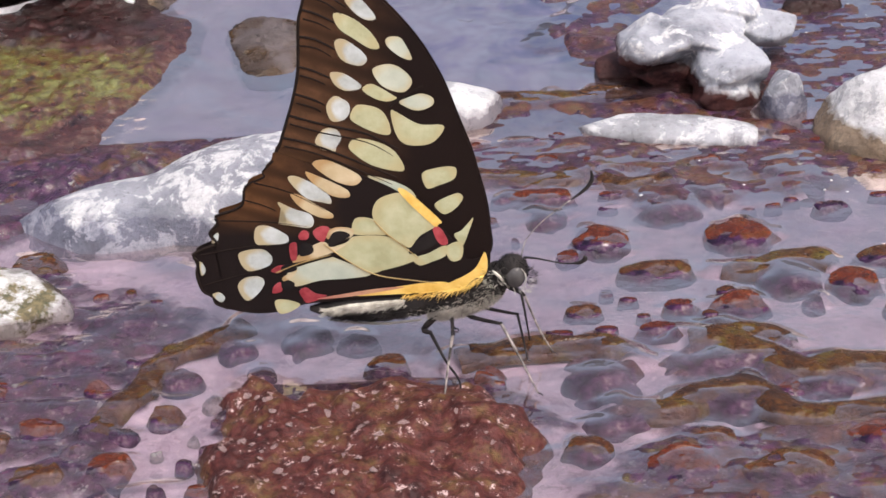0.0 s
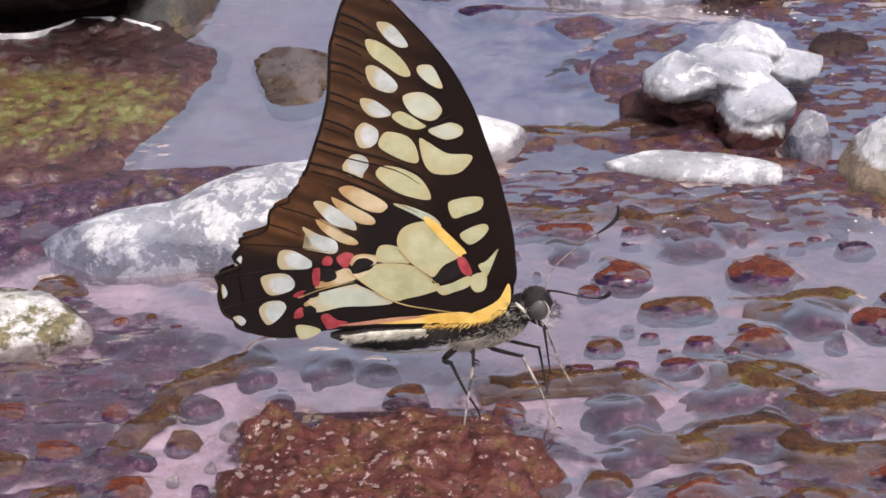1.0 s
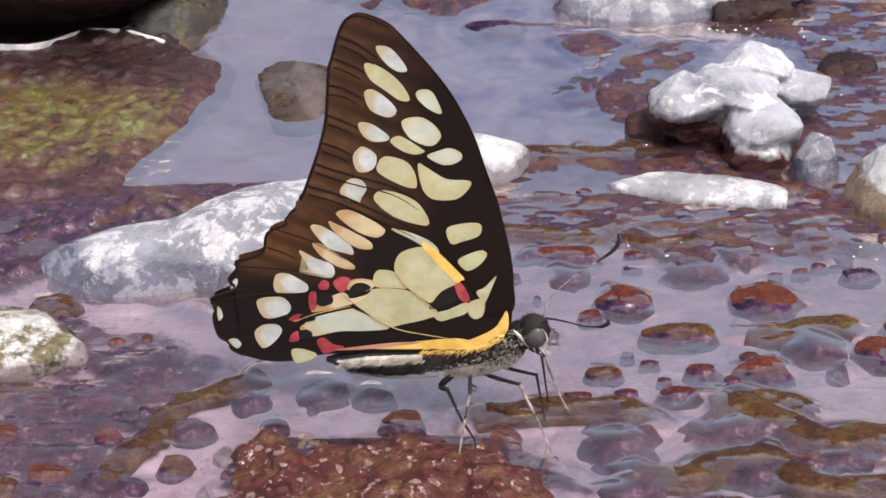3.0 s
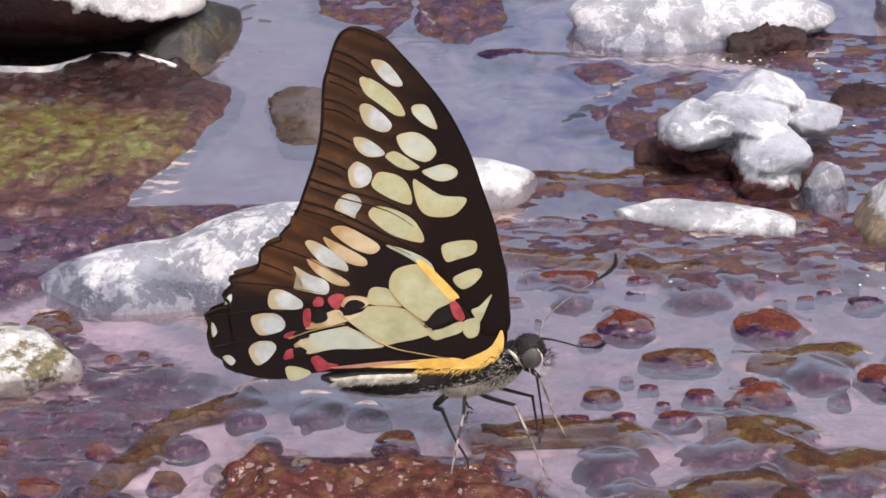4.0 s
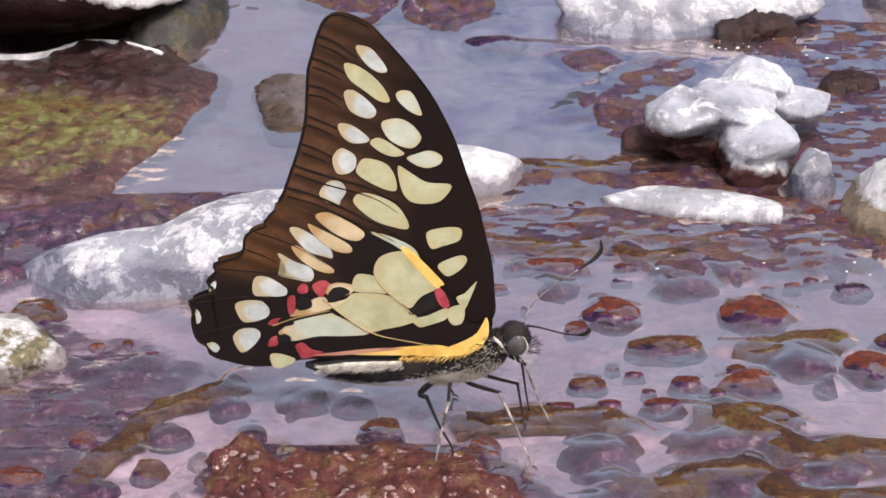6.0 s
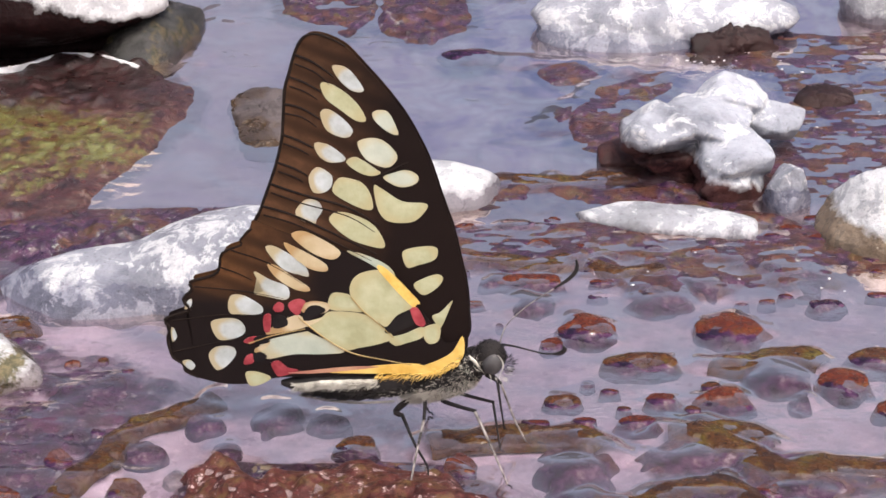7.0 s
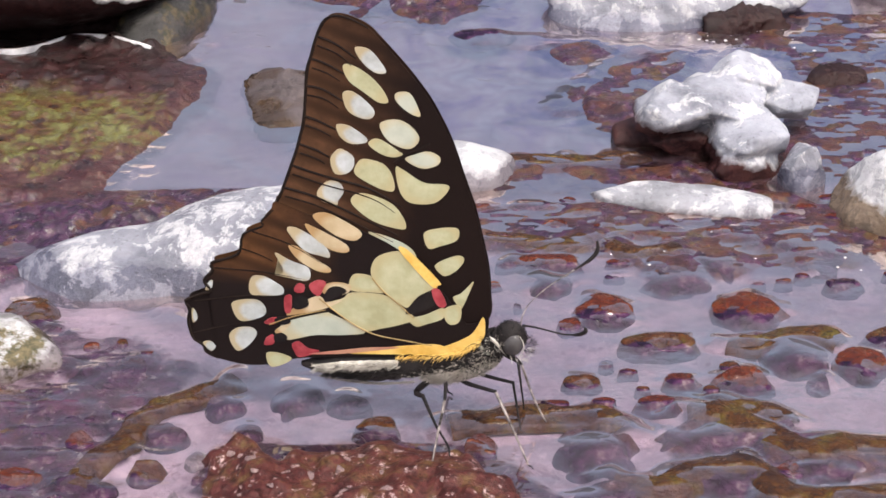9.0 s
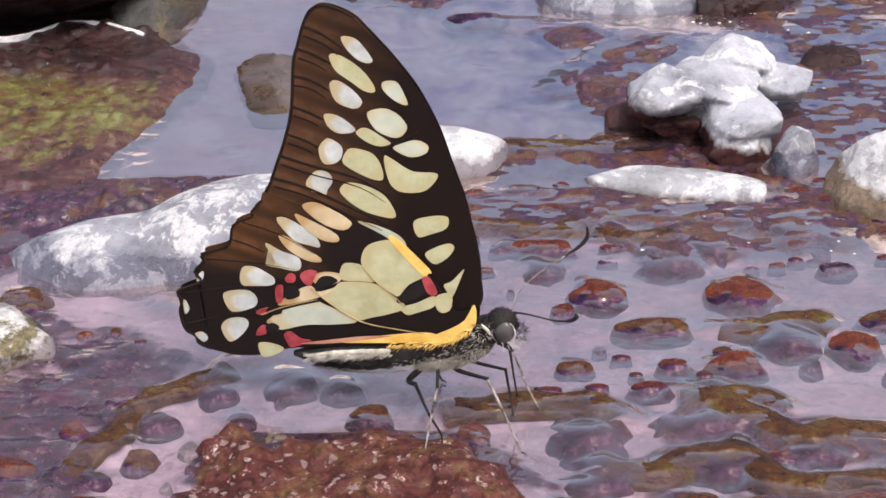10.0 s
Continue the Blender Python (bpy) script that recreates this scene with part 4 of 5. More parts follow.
def ridge(points, width, bias, seed, lift=0.0):
    """A low winding ridge of rock just under the water film, its crest bare."""
    line = spline([(x, y, 0) for x, y in points], 24, False)
    n, rows = len(line), []
    for i, q in enumerate(line):
        ahead = (line[min(i + 1, n - 1)] - line[max(i - 1, 0)]).normalized()
        side = Vector((-ahead.y, ahead.x, 0))
        rows.append([(q.x + side.x * width * (j / 12 - 1), q.y + side.y * width * (j / 12 - 1)) for j in range(25)])
    at = np.array(rows)
    x, y = at[..., 0], at[..., 1]
    u, t = np.abs(np.linspace(-1, 1, 25))[None, :], np.linspace(0, 1, n)[:, None]
    end = np.clip(8 * np.minimum(t, 1 - t), 0, 1)
    z = film_height(x, y) - 0.024 + lift + 0.042 * bare_share(x, y, bias) * np.clip((1 - u) / 0.3, 0, 1) * end + 0.014 * lattice_noise(x + seed, y, 0.12, 42) - 0.6 * np.maximum(u - 0.85, 0) - 0.03 * (1 - end)
    bm = bmesh.new()
    v = [[bm.verts.new((x[i, j] * CM, y[i, j] * CM, z[i, j] * CM)) for j in range(25)] for i in range(n)]
    for a, b in zip(v, v[1:]):
        for j in range(24):
            bm.faces.new((a[j], b[j], b[j + 1], a[j + 1]))
    bmesh.ops.recalc_face_normals(bm, faces=bm.faces)
    if sum(f.normal.z for f in bm.faces) < 0:
        bmesh.ops.reverse_faces(bm, faces=bm.faces)
    return bm


for n_, (key, pts) in enumerate(RIDGES.items()):
    if key == "lip":
        # solid white line stands in for the bright glint at the water's edge
        tagged(part("glint_line", ridge(pts, 0.032, 9.0, 4.4, 0.13), FOAM_GLINT, None, "", True), "thin white line standing for the glint where water meets the boulder", "foam")
        continue
    ob = part("rock_ridge", ridge(pts, 0.26 if key in BROAD else 0.20, 0.10 if key in BROAD else 0.07, n_ * 5.3), RIDGE_ALGAE, None, "", True)
    tagged(ob, "low winding olive-brown wet rock ridge", "rock ridge", "rock ridges")


# tiny white flecks on the riffles: some foam, some painted glints of the water
def foam_glint_flecks():
    dice, bm = random.Random(19), bmesh.new()
    zones = [(4.2, 6.4, 10.7, 11.3, 30), (-5.8, -4.7, 10.1, 10.6, 16), (3.0, 6.0, 2.4, 3.6, 12), (6.2, 7.6, 7.6, 11.0, 22)]
    for x0, x1, y0, y1, count in zones:
        for _ in range(count):
            x, y, r = dice.uniform(x0, x1), dice.uniform(y0, y1), dice.choice((0.008, 0.012, 0.016, 0.02))
            z = float(water_height(np.array([[x * CM]]), np.array([[y * CM]]))[0, 0])
            spot = Matrix.Translation((x * CM, y * CM, z + 0.1 * r * CM)) @ Matrix.Diagonal((r * CM * dice.uniform(1, 2), r * CM, r * CM * 0.6, 1))
            bmesh.ops.create_icosphere(bm, subdivisions=1, radius=1, matrix=spot)
    return bm


tagged(part("foam_glint_flecks", foam_glint_flecks(), FOAM_GLINT, None, "", True), "tiny white flecks on the riffles for foam and glints", "foam", kind="stuff")


# ---- the butterfly: along its body x, away from the camera y, up z, in millimetres ----
butterfly = thing("butterfly", "black and cream butterfly with closed wings and red marks", "butterfly", at=pose(0.00567, -0.01398, 0.0, 0, 0, -10.85))

FORE = [(1.7, 14.5), (2.0, 18.3), (1.7, 22.0), (0.9, 25.7), (0.1, 29.2), (-1.1, 32.7), (-2.4, 36.8), (-3.6, 39.6), (-5.4, 42.9), (-7.9, 46.2),
        (-10.8, 49.4), (-12.2, 50.8), (-13.8, 51.6), (-15.4, 52.0), (-16.6, 51.8), (-17.5, 50.9), (-18.2, 49.2), (-18.8, 47.1), (-19.4, 45.0),
        (-19.7, 41.5), (-20.0, 38.6), (-20.8, 35.4), (-21.9, 32.2), (-22.9, 29.4), (-23.7, 26.9), (-21.8, 22.0), (-12.3, 16.1), (-3.4, 11.6)]
HIND = [(-23.6, 28.2), (-23.9, 27.1), (-25.4, 25.5), (-25.3, 24.8), (-27.7, 23.5), (-28.2, 21.2), (-29.4, 20.2), (-31.9, 19.2), (-31.7, 18.2), (-32.9, 16.7), (-32.1, 15.4), (-33.7, 14.6), (-35.4, 13.6), (-34.8, 12.5), (-35.2, 11.1), (-35.0, 9.4), (-34.6, 8.3), (-33.5, 7.6), (-33.2, 6.6), (-31.6, 5.9), (-28.1, 5.4), (-24.6, 5.9), (-21.7, 7.0), (-16.7, 7.8), (-9.7, 8.6), (-2.8, 9.2), (1.0, 11.3), (1.6, 14.6), (-0.7, 14.2), (-2.0, 16.0), (-4.2, 19.0), (-6.4, 21.2), (-9.1, 23.4), (-12.1, 24.9), (-15.5, 26.1), (-19.6, 26.9)]
fore = part("forewing", plate(FORE, -0.45, 0.12, 4), FORE_DARK, butterfly, "dark brown forewing with cream spots")
hind = part("hindwing", plate(HIND, -0.85, 0.12, 4), HIND_DARK, butterfly, "dark scalloped hindwing with cream patches and red marks")
part("forewing", plate(FORE, 0.35, 0.12, 4), FORE_DARK, butterfly)
part("hindwing", plate(HIND, 0.75, 0.12, 4), HIND_DARK, butterfly)


def mark(wing, name, points, material, lift=0.0, rim=None):
    """A spot of coloured scales on a wing, with a softer rim of another colour where one is given."""
    y = (-0.45 if wing is fore else -0.85) - 0.05 - lift
    ob = part(name, plate(points, y, 0.045, 5), material, wing)
    if rim:
        cx, cz = sum(p[0] for p in points) / len(points), sum(p[1] for p in points) / len(points)
        wide = []
        for x, z in points:
            far = math.hypot(x - cx, z - cz)
            wide.append((x + (x - cx) / far * 0.3, z + (z - cz) / far * 0.3))
        part("spot_rim", plate(wide, y + 0.03, 0.02, 5), rim, wing)
    return ob


mark(fore, "wing_spot", [(-13.7, 48.4), (-12.2, 48.3), (-11.0, 47.1), (-10.2, 45.7), (-11.1, 45.4), (-12.3, 46.0), (-13.4, 47.3)], PEARL)
mark(fore, "wing_spot", [(-15.2, 46.0), (-14.2, 46.2), (-12.3, 45.2), (-10.7, 43.6), (-10.0, 42.0), (-11.2, 41.9), (-13.0, 43.1), (-14.6, 44.3)], CREAM)
mark(fore, "wing_spot", [(-15.3, 42.5), (-14.3, 43.0), (-12.7, 42.0), (-11.6, 40.7), (-12.0, 39.8), (-13.1, 39.7), (-14.7, 40.5)], PEARL)
mark(fore, "wing_spot", [(-9.2, 43.0), (-8.4, 43.4), (-7.3, 43.1), (-6.3, 40.9), (-6.6, 40.5), (-7.8, 41.0), (-9.0, 42.1)], PALE)
mark(fore, "wing_spot", [(-16.1, 38.6), (-14.8, 38.7), (-13.5, 38.0), (-12.5, 37.1), (-12.9, 36.6), (-14.5, 36.4), (-15.7, 37.2)], PEARL)
mark(fore, "wing_spot", [(-11.0, 39.2), (-9.1, 39.9), (-7.5, 39.3), (-6.4, 37.8), (-7.2, 36.5), (-8.5, 36.4), (-10.2, 37.3)], PALE)
mark(fore, "wing_spot", [(-12.4, 36.6), (-11.2, 37.3), (-8.9, 36.0), (-8.4, 35.5), (-9.6, 35.1), (-11.1, 35.5)], CREAM)
mark(fore, "wing_spot", [(-16.9, 34.3), (-15.9, 35.6), (-14.7, 35.2), (-14.1, 34.5), (-14.3, 33.2), (-15.3, 32.4), (-16.5, 32.5)], PEARL)
mark(fore, "wing_spot", [(-14.1, 32.7), (-13.6, 34.2), (-12.6, 34.6), (-10.6, 34.1), (-9.6, 32.7), (-9.4, 30.9), (-10.6, 30.8), (-12.6, 31.6)], CREAM)
mark(fore, "wing_spot", [(-9.2, 33.8), (-8.3, 33.6), (-5.9, 32.2), (-3.3, 32.2), (-3.0, 31.5), (-4.3, 29.9), (-6.0, 29.4), (-7.8, 29.6), (-8.8, 31.0)], CREAM)
mark(fore, "wing_spot", [(-8.1, 35.0), (-6.9, 35.7), (-5.4, 36.2), (-4.1, 35.7), (-4.1, 34.8), (-5.3, 34.1), (-6.6, 34.1)], PALE)
mark(fore, "wing_spot", [(-18.6, 29.8), (-17.4, 31.3), (-16.0, 31.3), (-15.4, 30.2), (-16.1, 28.9), (-16.4, 28.3), (-18.1, 28.7)], PEARL)
mark(fore, "wing_spot", [(-14.5, 28.7), (-13.9, 30.0), (-12.0, 30.0), (-9.7, 29.1), (-8.5, 27.7), (-8.0, 26.2), (-9.0, 25.9), (-12.1, 26.7)], CREAM)
mark(fore, "wing_spot", [(-5.9, 25.6), (-4.3, 26.4), (-2.3, 26.7), (-1.7, 26.2), (-2.1, 25.0), (-4.0, 24.1), (-5.4, 23.7)], CREAM)
mark(fore, "wing_spot", [(-4.6, 21.4), (-3.4, 22.4), (-1.7, 23.1), (-1.1, 22.5), (-2.0, 21.1), (-3.5, 20.2)], CREAM)
mark(fore, "wing_spot", [(-0.0, 19.8), (-0.3, 18.7), (-1.2, 16.3), (-1.6, 16.1), (-2.4, 17.4), (-1.4, 18.1)], CREAM)
mark(fore, "wing_spot", [(-12.5, 25.0), (-10.8, 24.9), (-8.1, 23.9), (-6.9, 22.7), (-7.1, 21.8), (-8.4, 22.8)], PALE)
mark(hind, "wing_spot", [(-19.1, 26.9), (-17.5, 27.4), (-15.1, 26.4), (-13.5, 25.4), (-13.3, 24.7), (-14.3, 24.0), (-16.2, 24.4), (-18.2, 25.7)], BUFF)
mark(hind, "wing_spot", [(-20.1, 25.6), (-18.9, 25.3), (-15.6, 23.7), (-14.8, 22.8), (-15.3, 22.3), (-17.0, 22.5), (-19.0, 23.8)], BUFF)
mark(hind, "wing_spot", [(-22.3, 24.6), (-21.4, 25.1), (-19.3, 24.1), (-17.6, 22.8), (-17.2, 21.5), (-18.4, 21.6), (-20.4, 22.2)], PEARL)
mark(hind, "wing_spot", [(-22.2, 22.5), (-21.1, 22.5), (-19.1, 21.2), (-17.2, 20.0), (-17.4, 19.4), (-19.1, 19.6), (-21.2, 20.9)], BUFF)
mark(hind, "wing_spot", [(-23.9, 21.4), (-21.9, 20.5), (-20.0, 19.9), (-19.6, 18.8), (-20.2, 18.0), (-22.3, 18.2), (-24.1, 18.5), (-22.8, 19.0)], PEARL)
mark(hind, "wing_spot", [(-27.0, 17.7), (-25.5, 18.1), (-23.8, 17.3), (-23.0, 16.6), (-23.5, 15.7), (-27.0, 15.4)], PEARL)
mark(hind, "wing_spot", [(-29.6, 13.7), (-28.5, 14.5), (-26.3, 14.7), (-25.3, 13.6), (-25.9, 12.4), (-28.6, 11.6)], PEARL)
mark(hind, "wing_spot", [(-30.1, 9.2), (-29.1, 10.5), (-27.2, 10.8), (-26.6, 9.9), (-27.7, 8.2), (-29.2, 7.3)], PEARL)
mark(hind, "wing_spot", [(-32.8, 15.4), (-32.3, 16.6), (-31.8, 16.8), (-32.0, 15.8)], PEARL)
mark(hind, "wing_spot", [(-34.7, 12.5), (-34.3, 12.5), (-34.0, 11.4), (-34.6, 10.7)], PEARL)
mark(hind, "wing_spot", [(-33.5, 7.9), (-32.6, 8.3), (-31.9, 7.6), (-32.5, 6.9)], PEARL)
mark(hind, "wing_spot", [(-25.5, 7.3), (-24.2, 7.6), (-22.4, 7.1), (-22.8, 6.4), (-24.3, 5.6), (-25.2, 5.7)], CREAM)
mark(hind, "cream_patch", [(-12.1, 21.0), (-11.1, 22.4), (-8.7, 23.2), (-7.9, 22.4), (-4.6, 19.3), (-4.8, 18.5), (-6.6, 17.3), (-7.8, 15.7), (-8.8, 16.1), (-10.7, 17.6), (-12.1, 19.3)], CREAM, 0.0)
mark(hind, "cream_patch", [(-14.8, 18.7), (-14.1, 19.6), (-12.3, 19.5), (-11.6, 18.6), (-10.7, 17.4), (-12.2, 17.3), (-14.7, 17.3)], CREAM, 0.012)
mark(hind, "cream_patch", [(-17.6, 15.0), (-15.7, 16.1), (-14.6, 17.0), (-10.7, 17.1), (-8.8, 15.9), (-7.0, 14.3), (-8.8, 13.2), (-11.2, 12.4), (-13.0, 11.9), (-15.1, 13.1)], CREAM, 0.02)
mark(hind, "cream_patch", [(-23.6, 11.3), (-22.6, 12.2), (-18.1, 13.8), (-17.0, 13.7), (-13.0, 11.8), (-15.8, 11.0), (-19.3, 10.6), (-22.5, 9.6), (-23.3, 10.3)], PALE, 0.008)
mark(hind, "cream_patch", [(-7.6, 14.1), (-5.7, 14.9), (-3.5, 16.1), (-3.5, 14.7), (-5.4, 13.7), (-6.8, 13.2)], CREAM, 0.01)
mark(hind, "cream_patch", [(-3.3, 16.0), (-1.8, 16.7), (-1.3, 15.9), (-1.6, 14.4), (-2.6, 13.9), (-3.3, 14.6)], CREAM, 0.02)
mark(hind, "buff_patch", [(-20.3, 15.3), (-18.6, 16.1), (-17.6, 15.4), (-15.7, 16.0), (-14.6, 16.9), (-17.4, 14.7), (-22.0, 13.1), (-22.6, 13.4)], BUFF, 0.03)
mark(hind, "buff_patch", [(-18.3, 17.4), (-16.7, 18.2), (-14.8, 18.0), (-15.0, 17.0), (-16.7, 16.3), (-18.0, 16.5)], BUFF, 0.03)
mark(hind, "buff_patch", [(-24.2, 10.8), (-23.2, 11.5), (-22.3, 12.1), (-22.4, 11.6), (-23.2, 10.7), (-24.1, 10.3)], BUFF, 0.03)
mark(hind, "black_mark", [(-21.8, 15.1), (-21.1, 15.9), (-20.1, 15.6), (-20.0, 14.6), (-21.2, 14.0), (-21.8, 14.2)], BLACK, 0.09)
mark(hind, "black_mark", [(-18.0, 16.2), (-17.3, 17.4), (-16.1, 17.7), (-15.2, 17.1), (-16.5, 16.2), (-17.8, 15.4)], BLACK, 0.09)
mark(hind, "black_mark", [(-24.3, 12.2), (-23.4, 12.8), (-22.3, 12.4), (-22.5, 11.9), (-23.6, 11.6)], BLACK, 0.09)
mark(hind, "black_mark", [(-24.4, 10.0), (-23.5, 10.5), (-22.7, 10.0), (-23.3, 9.2), (-24.3, 9.2)], BLACK, 0.09)
mark(hind, "black_mark", [(-8.0, 15.3), (-6.4, 17.1), (-4.7, 18.5), (-4.2, 18.1), (-4.2, 16.8), (-5.7, 15.6), (-7.6, 14.8)], BLACK, 0.09)
mark(hind, "red_mark", [(-21.7, 16.8), (-21.1, 17.6), (-20.4, 17.4), (-20.5, 16.5), (-21.4, 16.3)], RED, 0.06)
mark(hind, "red_mark", [(-19.8, 17.5), (-18.7, 18.3), (-17.7, 18.1), (-18.0, 17.3), (-18.6, 16.1), (-19.4, 16.5)], RED, 0.06)
mark(hind, "red_mark", [(-22.9, 15.5), (-22.1, 15.9), (-22.0, 15.0), (-22.2, 13.5), (-22.9, 13.5)], RED, 0.06)
mark(hind, "red_mark", [(-25.6, 11.7), (-24.6, 12.5), (-23.5, 12.5), (-24.0, 11.9), (-24.6, 11.5)], RED, 0.06)
mark(hind, "red_mark", [(-25.7, 8.6), (-25.3, 9.7), (-24.5, 10.1), (-24.4, 9.0), (-25.0, 8.6)], RED, 0.06)
mark(hind, "red_mark", [(-22.2, 9.0), (-21.3, 9.5), (-20.2, 8.7), (-18.8, 8.4), (-21.2, 7.3), (-21.9, 8.0)], RED, 0.06)
mark(hind, "red_mark", [(-4.9, 18.4), (-4.0, 18.6), (-3.1, 16.7), (-3.7, 16.2), (-4.4, 16.7)], RED, 0.12)
mark(hind, "yellow_band", [(-8.7, 23.2), (-7.8, 23.5), (-4.0, 19.7), (-4.2, 19.1), (-4.9, 18.9)], YELLOW, 0.06)
mark(hind, "yellow_band", [(-15.1, 8.6), (-10.9, 9.8), (-5.4, 10.9), (-3.2, 10.8), (-1.9, 9.8), (-5.4, 9.5), (-10.9, 8.9)], YELLOW, 0.055)
mark(hind, "yellow_band", [(1.3, 15.4), (1.6, 14.1), (1.3, 12.3), (-0.2, 11.5), (-1.3, 10.4), (-2.3, 9.8), (-3.7, 9.9), (-3.5, 10.7), (-1.6, 11.8), (-0.1, 12.9), (0.6, 14.0)], YELLOW, 0.075)
mark(hind, "pink_band", [(-20.1, 7.9), (-16.5, 8.8), (-12.3, 9.7), (-8.8, 10.1), (-12.3, 9.2), (-16.6, 8.3)], PINK, 0.09)


def vein(wing, points, width, material):
    y = (-0.45 if wing is fore else -0.85) - (0.0 if material is VEIN else 0.12)
    part("vein", tube([(x, y, z) for x, z in points], [width, width, width * 0.6], 6, 4), material, wing)


for pts in ([(-18.2, 49.4), (-16.0, 48.6), (-13.6, 47.0)], [(-18.9, 46.6), (-17.2, 46.1), (-15.0, 45.0)], [(-19.6, 43.2), (-17.6, 42.9), (-15.2, 41.6)],
            [(-19.9, 39.4), (-18.2, 38.9), (-16.2, 38.0)], [(-9.3, 34.4), (-8.4, 35.2), (-5.2, 37.2)], [(-20.6, 35.8), (-18.6, 35.2), (-17.0, 34.4)],
            [(-21.6, 33.0), (-18.0, 32.0), (-12.4, 30.8), (-8.6, 28.8)], [(-22.6, 30.0), (-19.0, 29.2), (-15.0, 27.6), (-9.0, 25.0)]):
    vein(fore, pts, 0.17, VEIN)
    if pts[0][0] < -15:
        vein(fore, [(x + 0.1, z - 1.15) for x, z in pts[:-1]] + [(pts[-1][0] - 0.6, pts[-1][1] - 0.9)], 0.11, VEIN)
for pts in ([(-18.6, 15.8), (-15.1, 13.1), (-12.0, 11.6), (-8.1, 11.1), (-4.8, 10.8)], [(-12.1, 19.3), (-10.7, 17.6), (-8.8, 16.0), (-7.0, 14.3)], [(-24.9, 11.5), (-22.0, 12.9), (-17.8, 14.3)]):
    vein(hind, pts, 0.08, TAN)
for pts in ([(-26.6, 24.0), (-22.0, 22.7), (-17.6, 20.2)], [(-28.2, 21.6), (-26.0, 21.0), (-24.2, 20.2)], [(-31.4, 18.6), (-25.0, 18.6), (-20.0, 18.1)],
            [(-34.4, 13.6), (-28.0, 15.1), (-23.0, 15.6)], [(-34.6, 9.2), (-29.0, 11.1), (-23.6, 12.6)]):
    vein(hind, pts, 0.09, VEIN)


# dark margins along the outer edges
part("wing_margin", tube([(x, -0.47, z) for x, z in FORE[11:26]], [0.1, 0.2, 0.2, 0.2], 6, 4), VEIN, fore)
part("wing_margin", tube([(x, -0.87, z) for x, z in HIND[1:20]], [0.1, 0.22, 0.22, 0.1], 6, 3), VEIN, hind)


def blob(centre, axes, tilt=0.0, segments=24, rings=16):
    bm = bmesh.new()
    bmesh.ops.create_uvsphere(bm, u_segments=segments, v_segments=rings, radius=1)
    turn = Matrix.Rotation(radians(tilt), 4, "Y")
    for v in bm.verts:
        v.co = (turn @ Vector((v.co.x * axes[0], v.co.y * axes[1], v.co.z * axes[2])) + Vector(centre)) * MM
    return bm


def ringed(line, radii, squeeze, rings):
    """A body along x with soft segment rings; squeeze narrows it across."""
    bm, loops = bmesh.new(), []
    path = spline(line, 12, False)
    n = len(path)
    for i, q in enumerate(path):
        f = i / (n - 1) * (len(radii) - 1)
        k_ = min(int(f), len(radii) - 2)
        r = (radii[k_] + (radii[k_ + 1] - radii[k_]) * (f - k_)) * (1 + 0.05 * math.cos(2 * math.pi * rings * i / (n - 1)))
        loops.append([bm.verts.new((q + Vector((0, math.cos(a) * r * squeeze, math.sin(a) * r))) * MM) for a in (2 * math.pi * j / 20 for j in range(20))])
    for a, b in zip(loops, loops[1:]):
        for j in range(20):
            bm.faces.new((a[j], a[(j + 1) % 20], b[(j + 1) % 20], b[j]))
    bm.faces.new(loops[0])
    bm.faces.new(loops[-1][::-1])
    bmesh.ops.recalc_face_normals(bm, faces=bm.faces)
    return bm


abdomen = part("abdomen", ringed([(-21.3, 0, 5.9), (-17.0, 0, 6.1), (-12.5, 0, 6.4), (-8.0, 0, 7.2), (-3.5, 0, 8.2)], [0.3, 1.6, 1.9, 1.7, 1.7], 0.8, 9), FUR_BLACK, butterfly, "black abdomen with white side stripe", True)
part("side_stripe", ringed([(-19.6, -0.9, 6.2), (-16.0, -1.1, 6.8), (-12.5, -1.25, 7.4), (-9.0, -1.35, 8.2)], [0.12, 0.6, 0.62, 0.3], 0.6, 9), FUR_WHITE, abdomen, "white hairy stripe", True)
part("belly_line", ringed([(-19.0, -0.7, 4.8), (-15.0, -0.9, 4.6), (-11.0, -1.0, 4.8), (-7.0, -1.0, 5.5)], [0.1, 0.16, 0.18, 0.12], 0.8, 6), FUR_GREY, abdomen, "thin pale belly line", True)
thorax = part("thorax", blob((-0.8, 0, 8.3), (4.8, 2.2, 1.9), -24), FUR_BLACK, butterfly, "black thorax with grey fur beneath", True)
part("breast_fur", blob((-1.4, -0.4, 8.1), (4.8, 1.7, 1.25), -24), FUR_GREY, thorax, "pale grey fur", True)
part("neck", blob((2.7, 0, 11.6), (1.7, 1.6, 1.9), -20), FUR_BLACK, thorax, "", True)
head = part("head", blob((4.5, 0, 12.6), (1.9, 1.6, 1.9), 0), FUR_BLACK, butterfly, "black head with white lines", True)
eye = part("eye", blob((4.9, -1.05, 12.1), (1.25, 0.9, 1.5), 14, 32, 24), EYE, head, "dark glossy eye", True)
for lo, hi in ((-60, 60), (150, 235)):
    part("eye_rim", tube([(4.9 + 1.4 * math.cos(a), -1.3, 12.1 + 1.65 * math.sin(a)) for a in (radians(lo + (hi - lo) * q / 8) for q in range(9))], [0.03, 0.10, 0.03], 6, 3), FUR_WHITE, head, "white crescent round the eye", True)
